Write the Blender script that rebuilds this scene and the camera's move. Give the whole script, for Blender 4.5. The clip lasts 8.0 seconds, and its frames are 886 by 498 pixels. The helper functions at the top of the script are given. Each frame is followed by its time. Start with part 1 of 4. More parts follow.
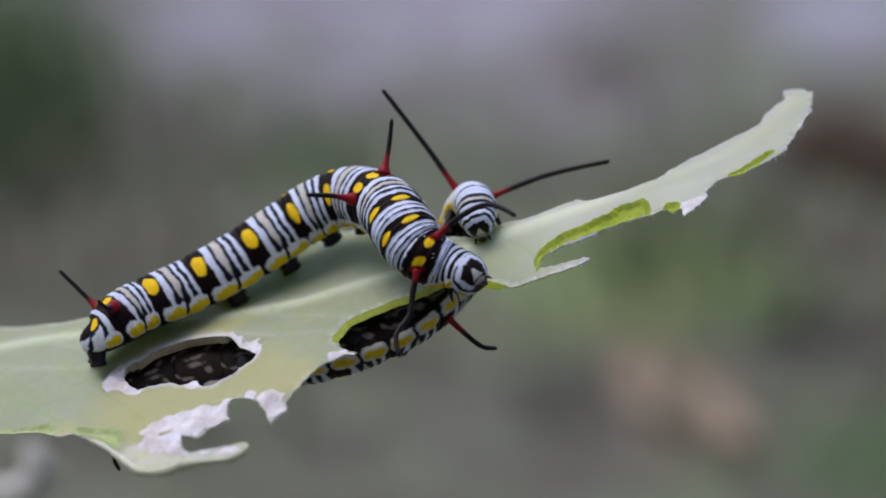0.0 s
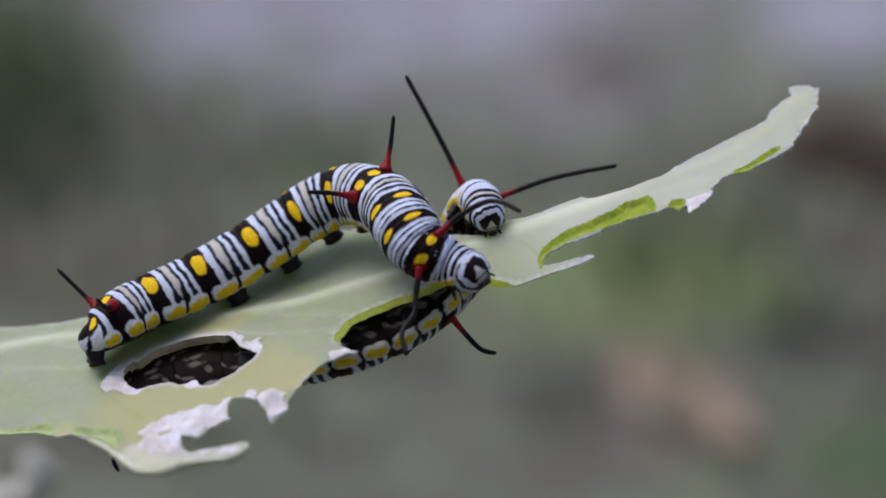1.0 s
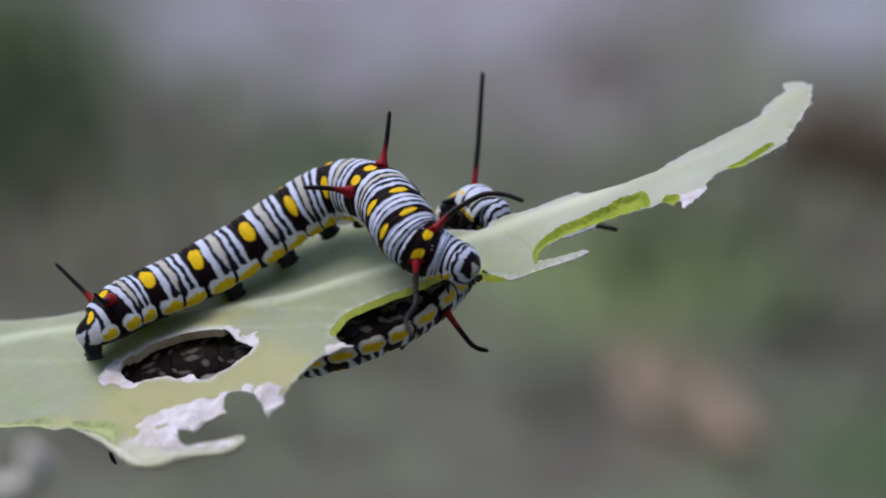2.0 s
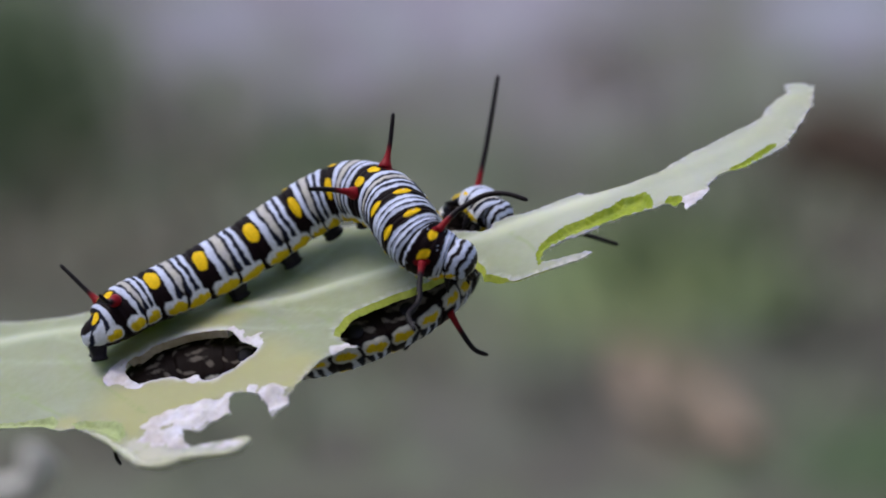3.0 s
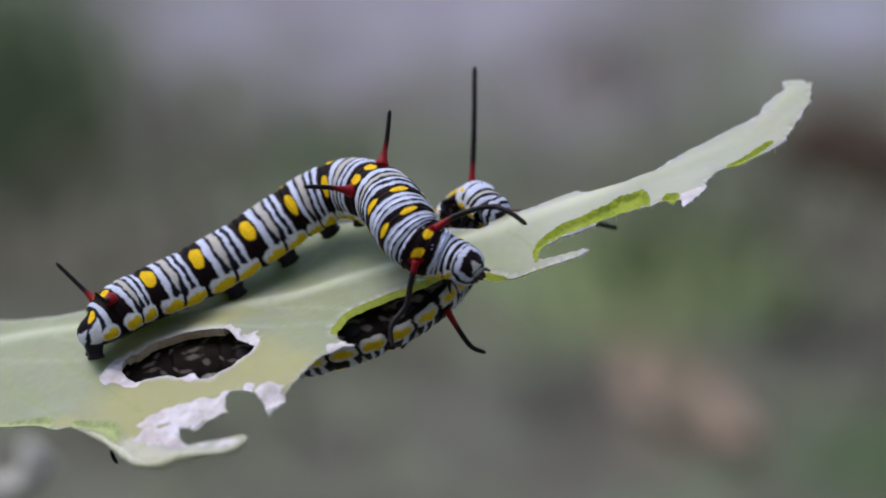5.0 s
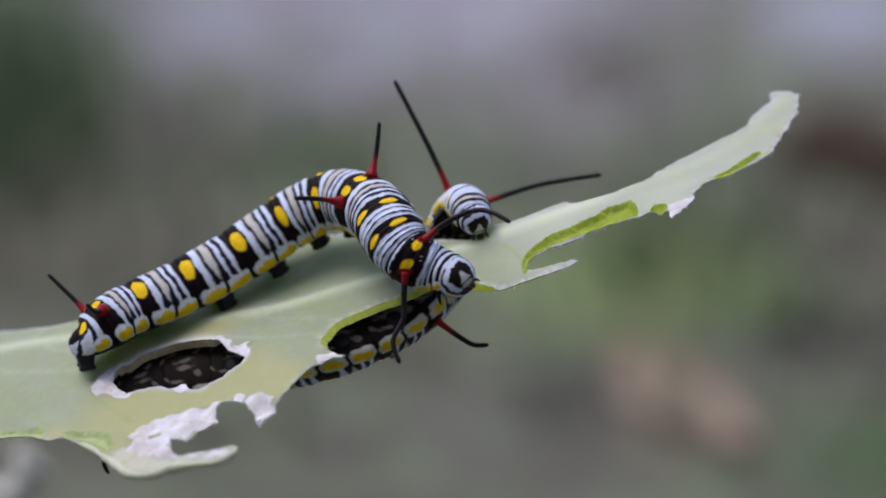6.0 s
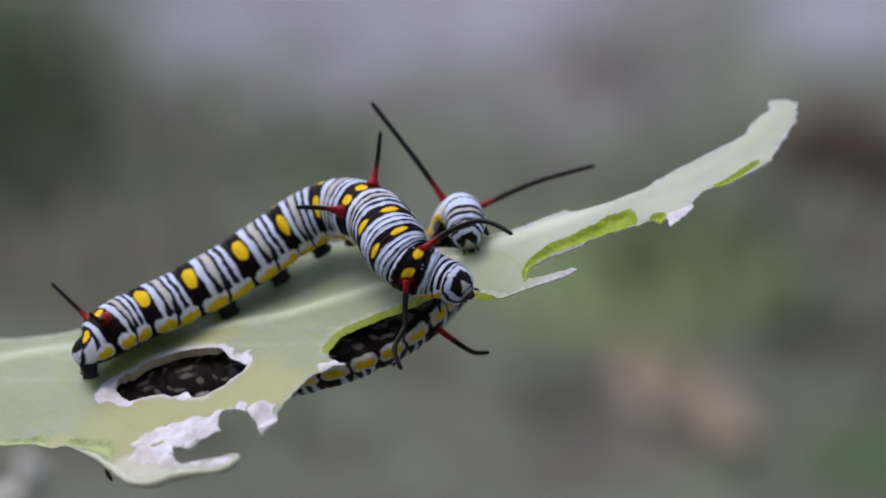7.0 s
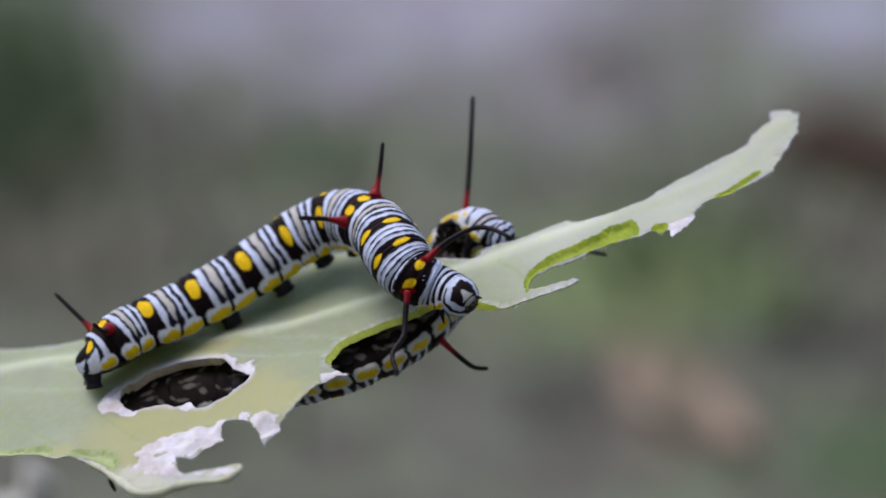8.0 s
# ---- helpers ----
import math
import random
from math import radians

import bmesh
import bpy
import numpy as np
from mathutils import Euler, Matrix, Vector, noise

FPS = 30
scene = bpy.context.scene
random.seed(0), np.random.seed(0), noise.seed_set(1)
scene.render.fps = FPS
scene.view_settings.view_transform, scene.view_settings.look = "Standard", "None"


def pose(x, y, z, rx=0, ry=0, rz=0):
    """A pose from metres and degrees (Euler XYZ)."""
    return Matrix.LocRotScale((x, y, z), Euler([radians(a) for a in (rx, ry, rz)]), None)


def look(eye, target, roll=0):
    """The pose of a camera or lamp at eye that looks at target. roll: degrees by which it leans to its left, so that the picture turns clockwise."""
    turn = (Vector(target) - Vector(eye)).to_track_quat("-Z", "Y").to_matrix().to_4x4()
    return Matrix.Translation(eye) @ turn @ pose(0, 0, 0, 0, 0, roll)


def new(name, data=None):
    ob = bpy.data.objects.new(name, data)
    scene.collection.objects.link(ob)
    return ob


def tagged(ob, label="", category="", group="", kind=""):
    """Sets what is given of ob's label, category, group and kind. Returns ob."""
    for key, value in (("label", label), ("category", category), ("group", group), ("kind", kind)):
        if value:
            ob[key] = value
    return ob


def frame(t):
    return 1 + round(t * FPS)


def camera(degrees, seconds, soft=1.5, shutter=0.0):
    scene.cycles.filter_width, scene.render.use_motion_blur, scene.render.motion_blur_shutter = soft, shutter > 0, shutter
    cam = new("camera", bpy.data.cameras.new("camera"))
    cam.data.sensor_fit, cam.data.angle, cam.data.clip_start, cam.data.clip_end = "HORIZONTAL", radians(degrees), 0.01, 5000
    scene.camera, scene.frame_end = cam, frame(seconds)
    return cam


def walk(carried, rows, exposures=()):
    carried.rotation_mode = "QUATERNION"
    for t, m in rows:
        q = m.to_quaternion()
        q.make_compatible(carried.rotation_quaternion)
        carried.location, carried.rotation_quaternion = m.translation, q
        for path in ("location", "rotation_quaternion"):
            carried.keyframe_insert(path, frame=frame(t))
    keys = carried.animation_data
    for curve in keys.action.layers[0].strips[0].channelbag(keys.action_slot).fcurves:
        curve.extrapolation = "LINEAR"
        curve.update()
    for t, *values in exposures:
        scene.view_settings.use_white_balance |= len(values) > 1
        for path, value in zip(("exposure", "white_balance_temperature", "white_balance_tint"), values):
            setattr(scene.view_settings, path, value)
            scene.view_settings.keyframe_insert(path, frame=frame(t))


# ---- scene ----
# Two striped caterpillars feed on a gnawed milkweed leaf that sways in a light wind.
# The leaf, its bites and the animals are laid out in millimetres in the leaf's own plane:
# u along the leaf, v across it and away from the camera, h above its upper face.
MM = 0.001
DIST = 0.18148
cam = camera(20.0, 8.0, soft=1.85)
cam.data.dof.use_dof = True
cam.data.dof.focus_distance = 0.177
cam.data.dof.aperture_fstop = 19.5
EYE = pose(0, -0.16827, 0.56798, 68, 0, 0)
walk(cam, [(0.0, EYE), (8.0, EYE)], exposures=[(0.0, 0.04, 6280, 14.2), (4.7, 0.04, 6280, 14.2), (8.0, 0.12, 6280, 14.2)])

# ---- light: an overcast day ----
SUN_ELEVATION, SUN_AZIMUTH = 66.0, -62.0
world = bpy.data.worlds.new("overcast_sky")
scene.world = world
world.use_nodes = True
sky = world.node_tree.nodes.new("ShaderNodeTexSky")
sky.sky_type = "NISHITA"
sky.sun_disc = False
sky.sun_elevation = radians(SUN_ELEVATION)
sky.sun_rotation = radians(SUN_AZIMUTH)
sky.dust_density = 3.0
sky_out = world.node_tree.nodes["Background"]
veil = world.node_tree.nodes.new("ShaderNodeHueSaturation")
veil.inputs["Saturation"].default_value = 0.85
world.node_tree.links.new(sky.outputs["Color"], veil.inputs["Color"])
world.node_tree.links.new(veil.outputs["Color"], sky_out.inputs["Color"])
sky_out.inputs["Strength"].default_value = 0.155
sun = new("sun", bpy.data.lights.new("sun", "SUN"))
sun.data.energy = 1.7
sun.data.angle = radians(45)
sun.data.color = (1.0, 0.975, 0.975)
az, el = radians(SUN_AZIMUTH), radians(SUN_ELEVATION)
toward_sun = Vector((math.sin(az) * math.cos(el), math.cos(az) * math.cos(el), math.sin(el)))
sun.matrix_world = look(toward_sun * 5, (0, 0, 0))

# ---- the leaf's pose and its sway ----
LEAF0 = EYE @ pose(0, 0, -DIST, 0, 0, 18) @ pose(0, 0, 0, -62, 0, 0)
# seconds; shift in mm (right, up, towards the camera); turn in degrees about the same axes
SWAY = [
    (0.0, 0.00, 0.00, 0.00, 0.00, 0.00, 0.00), (0.5, -0.05, -0.43, 0.02, -0.08, 0.18, -0.01),
    (1.0, 0.18, 0.14, 2.02, -0.28, -0.01, 0.07), (1.5, -0.22, 0.37, 1.57, -0.04, -0.01, 0.01),
    (3.0, 0.11, 0.43, 0.24, -0.10, 0.12, 0.03), (3.5, -0.10, 0.52, 1.08, -0.22, 0.22, 0.05),
    (4.0, -0.18, 0.75, 1.36, -0.02, 0.02, 0.15), (4.5, 0.05, 0.76, 1.01, 0.05, 0.09, 0.09),
    (6.0, -0.87, -0.19, -0.42, 0.01, 0.23, 0.19), (6.5, -1.07, -0.59, -1.25, -0.06, 0.25, 0.22),
    (7.0, -0.82, -0.80, -1.59, -0.02, 0.17, 0.27), (7.5, -0.61, -1.19, -2.61, -0.01, 0.23, 0.21),
    (8.0, -0.65, -1.57, -2.14, -0.21, 0.01, 0.30)]


def swayed(row, rest):
    """The pose at a row of SWAY of a thing that rides on the leaf and rests at the pose rest."""
    _, x, y, z, rx, ry, rz = row
    w = Vector((radians(rx), radians(ry), radians(rz)))
    turn = Matrix.Rotation(w.length, 4, w.normalized()) if w.length > 1e-6 else Matrix.Identity(4)
    hub = EYE @ pose(0, 0, -DIST)
    return hub @ Matrix.Translation((x * MM, y * MM, z * MM)) @ turn @ hub.inverted() @ rest


# ---- materials ----
def material(name):
    m = bpy.data.materials.new(name)
    m.use_nodes = True
    return m, m.node_tree.nodes, m.node_tree.links, m.node_tree.nodes["Principled BSDF"]


def node(nodes, links, kind, inputs=(), **settings):
    n = nodes.new(kind)
    for key, value in settings.items():
        setattr(n, key, value)
    for key, value in inputs:
        if isinstance(value, bpy.types.NodeSocket):
            links.new(value, n.inputs[key])
        else:
            n.inputs[key].default_value = value
    return n


def ramp(nodes, links, fac, stops):
    r = nodes.new("ShaderNodeValToRGB")
    links.new(fac, r.inputs["Fac"])
    while len(r.color_ramp.elements) < len(stops):
        r.color_ramp.elements.new(0.5)
    for el_, (p, c) in zip(r.color_ramp.elements, stops):
        el_.position = p
        el_.color = (*c, 1) if len(c) == 3 else c
    return r.outputs["Color"]


def mix(nodes, links, fac, a, b, blend="MIX"):
    m = nodes.new("ShaderNodeMix")
    m.data_type, m.blend_type = "RGBA", blend
    for key, value in ((0, fac), (6, a), (7, b)):
        if isinstance(value, bpy.types.NodeSocket):
            links.new(value, m.inputs[key])
        else:
            m.inputs[key].default_value = (*value, 1) if isinstance(value, tuple) and len(value) == 3 else value
    return m.outputs[2]


def place(nodes):
    return nodes.new("ShaderNodeTexCoord").outputs["Object"]


def noise_tex(nodes, links, where, scale, detail=4.0, rough=0.55, distortion=0.0):
    return node(nodes, links, "ShaderNodeTexNoise", (("Vector", where), ("Scale", scale), ("Detail", detail), ("Roughness", rough), ("Distortion", distortion))).outputs["Fac"]


def bump(nodes, links, bsdf, height, strength, distance):
    b = node(nodes, links, "ShaderNodeBump", (("Height", height), ("Strength", strength), ("Distance", distance)))
    links.new(b.outputs["Normal"], bsdf.inputs["Normal"])


def skin_material(name, rough, sheen_of):
    """Soft, slightly moist larval skin that takes its stripes from the pattern painted on each ring."""
    m, n, l, b = material(name)
    col = node(n, l, "ShaderNodeVertexColor", layer_name="pattern").outputs["Color"]
    where = place(n)
    fine = noise_tex(n, l, where, 5200, 3)
    broad = noise_tex(n, l, where, 700, 3)
    shade = ramp(n, l, fine, [(0.3, (0.86, 0.86, 0.86)), (0.7, (1.06, 1.06, 1.06))])
    shade2 = ramp(n, l, broad, [(0.3, (0.88, 0.87, 0.85)), (0.7, (1.04, 1.04, 1.05))])
    c = mix(n, l, 1.0, mix(n, l, 1.0, col, shade, "MULTIPLY"), shade2, "MULTIPLY")
    l.new(c, b.inputs["Base Color"])
    b.inputs["Roughness"].default_value = rough
    b.inputs["Specular IOR Level"].default_value = sheen_of
    bump(n, l, b, fine, 0.25, 0.00006)
    return m


SKIN = skin_material("larval_skin", 0.5, 0.06)
HORN = skin_material("horny_black", 0.42, 0.14)


def blade_material():
    m, n, l, b = material("milkweed_blade")
    where = place(n)
    tone = node(n, l, "ShaderNodeVertexColor", layer_name="tone").outputs["Color"]
    parts_ = node(n, l, "ShaderNodeSeparateColor", (("Color", tone),))
    fine = noise_tex(n, l, where, 1500, 5)
    mid = noise_tex(n, l, where, 160, 4)
    green = ramp(n, l, mid, [(0.25, (0.210, 0.248, 0.128)), (0.5, (0.238, 0.276, 0.163)), (0.75, (0.264, 0.302, 0.197))])
    bloom = mix(n, l, ramp(n, l, fine, [(0.3, (0.12, 0.12, 0.12)), (0.8, (0.36, 0.36, 0.36))]), green, (0.36, 0.39, 0.31))
    tan = mix(n, l, parts_.outputs["Red"], bloom, (0.37, 0.36, 0.15))
    vein = mix(n, l, parts_.outputs["Green"], tan, (0.56, 0.62, 0.48))
    pale = mix(n, l, parts_.outputs["Blue"], vein, (0.64, 0.67, 0.62))
    line = node(n, l, "ShaderNodeVertexColor", layer_name="line").outputs["Color"]
    half = node(n, l, "ShaderNodeMath", ((0, line), (1, 0.45)), operation="MULTIPLY").outputs[0]
    pale = mix(n, l, half, pale, (0.22, 0.31, 0.10))
    l.new(pale, b.inputs["Base Color"])
    b.inputs["Roughness"].default_value = 0.52
    b.inputs["Specular IOR Level"].default_value = 0.28
    b.inputs["Sheen Weight"].default_value = 0.05
    b.inputs["Sheen Roughness"].default_value = 0.5
    b.inputs["Subsurface Weight"].default_value = 0.55
    b.inputs["Subsurface Scale"].default_value = 1.0
    b.inputs["Subsurface Radius"].default_value = (0.0028, 0.0036, 0.0005)
    bump(n, l, b, fine, 0.18, 0.00006)
    return m


def plain_material(name, low, high, scale, rough, depth, spec=0.3, sss=0.0):
    m, n, l, b = material(name)
    where = place(n)
    f = noise_tex(n, l, where, scale, 5, 0.6)
    g = noise_tex(n, l, where, scale * 6, 3)
    c = ramp(n, l, f, [(0.3, low), (0.7, high)])
    c = mix(n, l, 1.0, c, ramp(n, l, g, [(0.3, (0.85, 0.85, 0.85)), (0.7, (1.05, 1.05, 1.05))]), "MULTIPLY")
    l.new(c, b.inputs["Base Color"])
    b.inputs["Roughness"].default_value = rough
    b.inputs["Specular IOR Level"].default_value = spec
    b.inputs["Subsurface Weight"].default_value = sss
    b.inputs["Subsurface Scale"].default_value = 1.0
    b.inputs["Subsurface Radius"].default_value = (0.0008, 0.001, 0.0003)
    bump(n, l, b, g, 0.4, depth)
    return m


BLADE = blade_material()
CUT = plain_material("fresh_cut_green", (0.42, 0.52, 0.05), (0.58, 0.66, 0.12), 700, 0.35, 0.0001, 0.5, 0.4)
FLESH = plain_material("gnawed_flesh", (0.16, 0.235, 0.004), (0.30, 0.37, 0.016), 900, 0.5, 0.00015, 0.25, 0.2)
HEALED = plain_material("healed_green", (0.27, 0.35, 0.12), (0.39, 0.45, 0.21), 500, 0.5, 0.0001, 0.4, 0.2)
RIM = plain_material("rolled_rim_cream", (0.40, 0.41, 0.28), (0.57, 0.59, 0.48), 420, 0.6, 0.0001, 0.3, 0.2)
DRY = plain_material("dried_white_margin", (0.47, 0.41, 0.38), (0.74, 0.75, 0.83), 420, 0.75, 0.00008, 0.2, 0.15)
TAN = plain_material("tan_cut_wall", (0.34, 0.27, 0.16), (0.52, 0.45, 0.31), 500, 0.7, 0.0001, 0.2, 0.3)
VEIN = plain_material("pale_vein", (0.46, 0.56, 0.38), (0.60, 0.68, 0.50), 500, 0.5, 0.0001, 0.35, 0.2)
PALE = plain_material("pale_edge", (0.52, 0.58, 0.42), (0.74, 0.77, 0.68), 600, 0.6, 0.0001, 0.3, 0.2)
WITHERED = plain_material("withered_leaf", (0.42, 0.42, 0.38), (0.60, 0.59, 0.55), 90, 0.7, 0.0004)
STALK = plain_material("stalk_green", (0.22, 0.32, 0.15), (0.36, 0.45, 0.25), 120, 0.55, 0.0004)


def ground_material():
    """Bare soil, trodden grass and a pale path, all soft-edged."""
    m, n, l, b = material("garden_ground")
    where = place(n)
    low = noise_tex(n, l, where, 22.0, 2.5)
    fine = noise_tex(n, l, where, 60.0, 3.0)
    base = ramp(n, l, low, [(0.30, (0.072, 0.064, 0.050)), (0.5, (0.110, 0.115, 0.089)), (0.70, (0.130, 0.162, 0.094))])

    def patch(col, x, y, rx, ry, colour, amount):
        mp = node(n, l, "ShaderNodeMapping", (("Vector", where), ("Location", (-x / rx, -y / ry, 0)), ("Scale", (1 / rx, 1 / ry, 0))))
        ln = node(n, l, "ShaderNodeVectorMath", (("Vector", mp.outputs["Vector"]),), operation="LENGTH").outputs["Value"]
        wob = node(n, l, "ShaderNodeMath", ((0, low), (1, 1.4)), operation="MULTIPLY_ADD")
        wob.inputs[2].default_value = -0.7
        sm = node(n, l, "ShaderNodeMath", ((0, ln), (1, wob.outputs[0])), operation="ADD").outputs[0]
        k = ramp(n, l, sm, [(0.1, (amount, amount, amount)), (1.0, (0, 0, 0))])
        n[k.node.name].color_ramp.interpolation = "EASE"
        return mix(n, l, k, col, colour)

    c = base
    for x, y, rx, ry, colour, amount in GROUND_PATCHES:
        c = patch(c, x, y, rx, ry, colour, amount)
    c = mix(n, l, 1.0, c, ramp(n, l, fine, [(0.3, (0.85, 0.85, 0.85)), (0.7, (1.1, 1.1, 1.1))]), "MULTIPLY")
    wide = noise_tex(n, l, where, 13.0, 2.0)
    c = mix(n, l, 1.0, c, ramp(n, l, wide, [(0.32, (0.80, 0.74, 0.72)), (0.5, (1.0, 0.98, 0.97)), (0.68, (1.06, 1.18, 1.06))]), "MULTIPLY")
    l.new(c, b.inputs["Base Color"])
    b.inputs["Roughness"].default_value = 0.95
    bump(n, l, b, fine, 0.3, 0.01)
    return m


# x, y and half-widths in metres, colour, strength
GROUND_PATCHES = [
    (-0.04, 1.82, 0.36, 0.44, (0.232, 0.219, 0.272), 1.0),
    (-0.19, 1.70, 0.05, 0.13, (0.238, 0.243, 0.295), 0.8),
    (0.05, 1.76, 0.13, 0.20, (0.275, 0.26, 0.315), 0.8),
    (0.31, 1.70, 0.11, 0.18, (0.285, 0.282, 0.36), 0.95),
    (0.222, 1.58, 0.035, 0.22, (0.165, 0.175, 0.145), 0.8),
    (0.09, 1.52, 0.13, 0.18, (0.205, 0.190, 0.205), 0.8),
    (-0.312, 1.62, 0.08, 0.30, (0.060, 0.078, 0.050), 0.95),
    (-0.27, 1.38, 0.10, 0.12, (0.072, 0.082, 0.056), 0.8),
    (-0.185, 1.455, 0.11, 0.12, (0.125, 0.116, 0.106), 0.9),
    (-0.095, 1.385, 0.07, 0.08, (0.135, 0.165, 0.100), 0.9),
    (-0.165, 1.37, 0.12, 0.09, (0.066, 0.076, 0.049), 0.9),
    (0.266, 1.385, 0.09, 0.11, (0.044, 0.034, 0.026), 0.95),
    (0.12, 1.19, 0.15, 0.14, (0.19, 0.25, 0.098), 0.95),
    (0.0, 1.40, 0.10, 0.10, (0.120, 0.142, 0.096), 0.8),
    (-0.22, 1.24, 0.13, 0.09, (0.150, 0.147, 0.112), 0.7),
    (0.235, 1.23, 0.09, 0.08, (0.088, 0.078, 0.066), 0.8),
    (0.212, 1.09, 0.09, 0.08, (0.040, 0.033, 0.028), 0.95),
    (0.02, 0.98, 0.13, 0.10, (0.098, 0.094, 0.082), 0.8),
    (0.124, 1.01, 0.06, 0.08, (0.20, 0.16, 0.12), 0.8),
    (0.158, 1.0, 0.05, 0.06, (0.048, 0.044, 0.036), 0.9),
    (0.215, 0.955, 0.08, 0.07, (0.115, 0.170, 0.090), 0.9),
    (0.066, 1.03, 0.055, 0.09, (0.047, 0.045, 0.036), 0.95),
]


# ---- building helpers ----
def mesh_of(name, verts, faces, smooth=True):
    me = bpy.data.meshes.new(name)
    me.from_pydata([tuple(v) for v in verts], [], faces)
    me.validate()
    me.update()
    if smooth:
        me.shade_smooth()
    return me


def part(name, me, mat, parent, label="", at=None):
    """Links a mesh as one object under a thing or a part."""
    if isinstance(me, bmesh.types.BMesh):
        data = bpy.data.meshes.new(name)
        me.to_mesh(data)
        me.free()
        data.shade_smooth()
        me = data
    me.materials.append(mat)
    ob = new(name, me)
    ob.parent = parent
    if at is not None:
        ob.matrix_basis = at
    return tagged(ob, label)


def colour_layer(me, name, colours):
    layer = me.color_attributes.new(name, "FLOAT_COLOR", "POINT")
    rgba = np.ones((len(me.vertices), 4), dtype=np.float32)
    rgba[:, :3] = colours
    layer.data.foreach_set("color", rgba.ravel())


def spline(points, per=10, closed=False):
    """A smooth curve through the points."""
    p = np.array(points, float)
    k = len(p)
    out = []
    for i in range(k if closed else k - 1):
        if closed:
            a, b, c, d = p[(i - 1) % k], p[i], p[(i + 1) % k], p[(i + 2) % k]
        else:
            a, b, c, d = p[max(i - 1, 0)], p[i], p[i + 1], p[min(i + 2, k - 1)]
        for j in range(per):
            t = j / per
            out.append(0.5 * (2 * b + (c - a) * t + (2 * a - 5 * b + 4 * c - d) * t * t + (3 * b - a - 3 * c + d) * t ** 3))
    if not closed:
        out.append(p[-1])
    return np.array(out)


def even(points, step):
    """The same curve with its points about a step apart."""
    seg = np.linalg.norm(np.diff(points, axis=0), axis=1)
    s = np.concatenate([[0], np.cumsum(seg)])
    q = np.linspace(0, s[-1], max(2, int(round(s[-1] / step)) + 1))
    return np.stack([np.interp(q, s, points[:, i]) for i in range(points.shape[1])], 1)


def smoothstep(a, b, x):
    t = np.clip((x - a) / (b - a), 0, 1)
    return t * t * (3 - 2 * t)


def tube(path, radii, sides=14, squash=1.0):
    """Vertices and faces of a closed tube along a path (mm)."""
    path = np.array(path, float)
    t = np.gradient(path, axis=0)
    t /= np.linalg.norm(t, axis=1)[:, None] + 1e-12
    ref = np.array([0.31, 0.25, 0.92])
    verts, faces = [], []
    for i, (p, d, r) in enumerate(zip(path, t, radii)):
        x = np.cross(ref, d)
        x /= np.linalg.norm(x) + 1e-12
        y = np.cross(d, x)
        for j in range(sides):
            a = 2 * math.pi * j / sides
            verts.append(p + r * (math.cos(a) * x + squash * math.sin(a) * y))
    for i in range(len(path) - 1):
        for j in range(sides):
            k = (j + 1) % sides
            faces.append((i * sides + j, i * sides + k, (i + 1) * sides + k, (i + 1) * sides + j))
    faces.append(tuple(reversed(range(sides))))
    faces.append(tuple(range((len(path) - 1) * sides, len(path) * sides)))
    return np.array(verts), faces


# ---- ground ----
def build_ground():
    bm = bmesh.new()
    bmesh.ops.create_grid(bm, x_segments=40, y_segments=40, size=1.0)
    for v in bm.verts:
        r = max(abs(v.co.x), abs(v.co.y))
        k = 4.0 * r if r < 0.8 else 3.2 + (r - 0.8) / 0.2 * 1500
        x, y = v.co.x / (r + 1e-9) * k, v.co.y / (r + 1e-9) * k
        v.co = (x, y + 1.0, 0.02 * noise.noise(Vector((x * 1.5, y * 1.5, 0.3))) if r < 0.8 else 0)
    me = bpy.data.meshes.new("ground")
    bm.to_mesh(me)
    bm.free()
    me.materials.append(ground_material())
    me.shade_smooth()
    tagged(new("ground", me), "blurred garden ground of bare soil, grass and a pale path", "ground", "", "structure")


build_ground()


def build_shade_wall():
    """A plain plastered wall, added unseen at the viewer's back to block low sky."""
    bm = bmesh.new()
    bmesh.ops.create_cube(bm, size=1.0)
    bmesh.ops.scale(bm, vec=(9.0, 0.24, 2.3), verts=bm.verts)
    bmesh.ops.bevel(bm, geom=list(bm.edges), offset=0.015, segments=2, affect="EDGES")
    me = bpy.data.meshes.new("shade_wall")
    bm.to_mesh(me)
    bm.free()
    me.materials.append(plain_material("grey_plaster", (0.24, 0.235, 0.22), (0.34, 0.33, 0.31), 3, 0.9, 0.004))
    ob = new("shade_wall", me)
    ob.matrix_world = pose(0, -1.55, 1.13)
    tagged(ob, "added unseen plain grey plastered wall that blocks low sky light", "wall", "", "structure")


build_shade_wall()
GRASS = plain_material("grass_blades", (0.115, 0.165, 0.080), (0.200, 0.255, 0.140), 30, 0.6, 0.0004)
STRAW = plain_material("dry_straw", (0.20, 0.18, 0.14), (0.34, 0.30, 0.23), 30, 0.75, 0.0004)
DEAD = plain_material("dead_leaf_tan", (0.25, 0.190, 0.138), (0.35, 0.275, 0.205), 40, 0.8, 0.001)
EARTH = plain_material("dark_clod", (0.036, 0.026, 0.017), (0.078, 0.054, 0.036), 30, 0.95, 0.003)


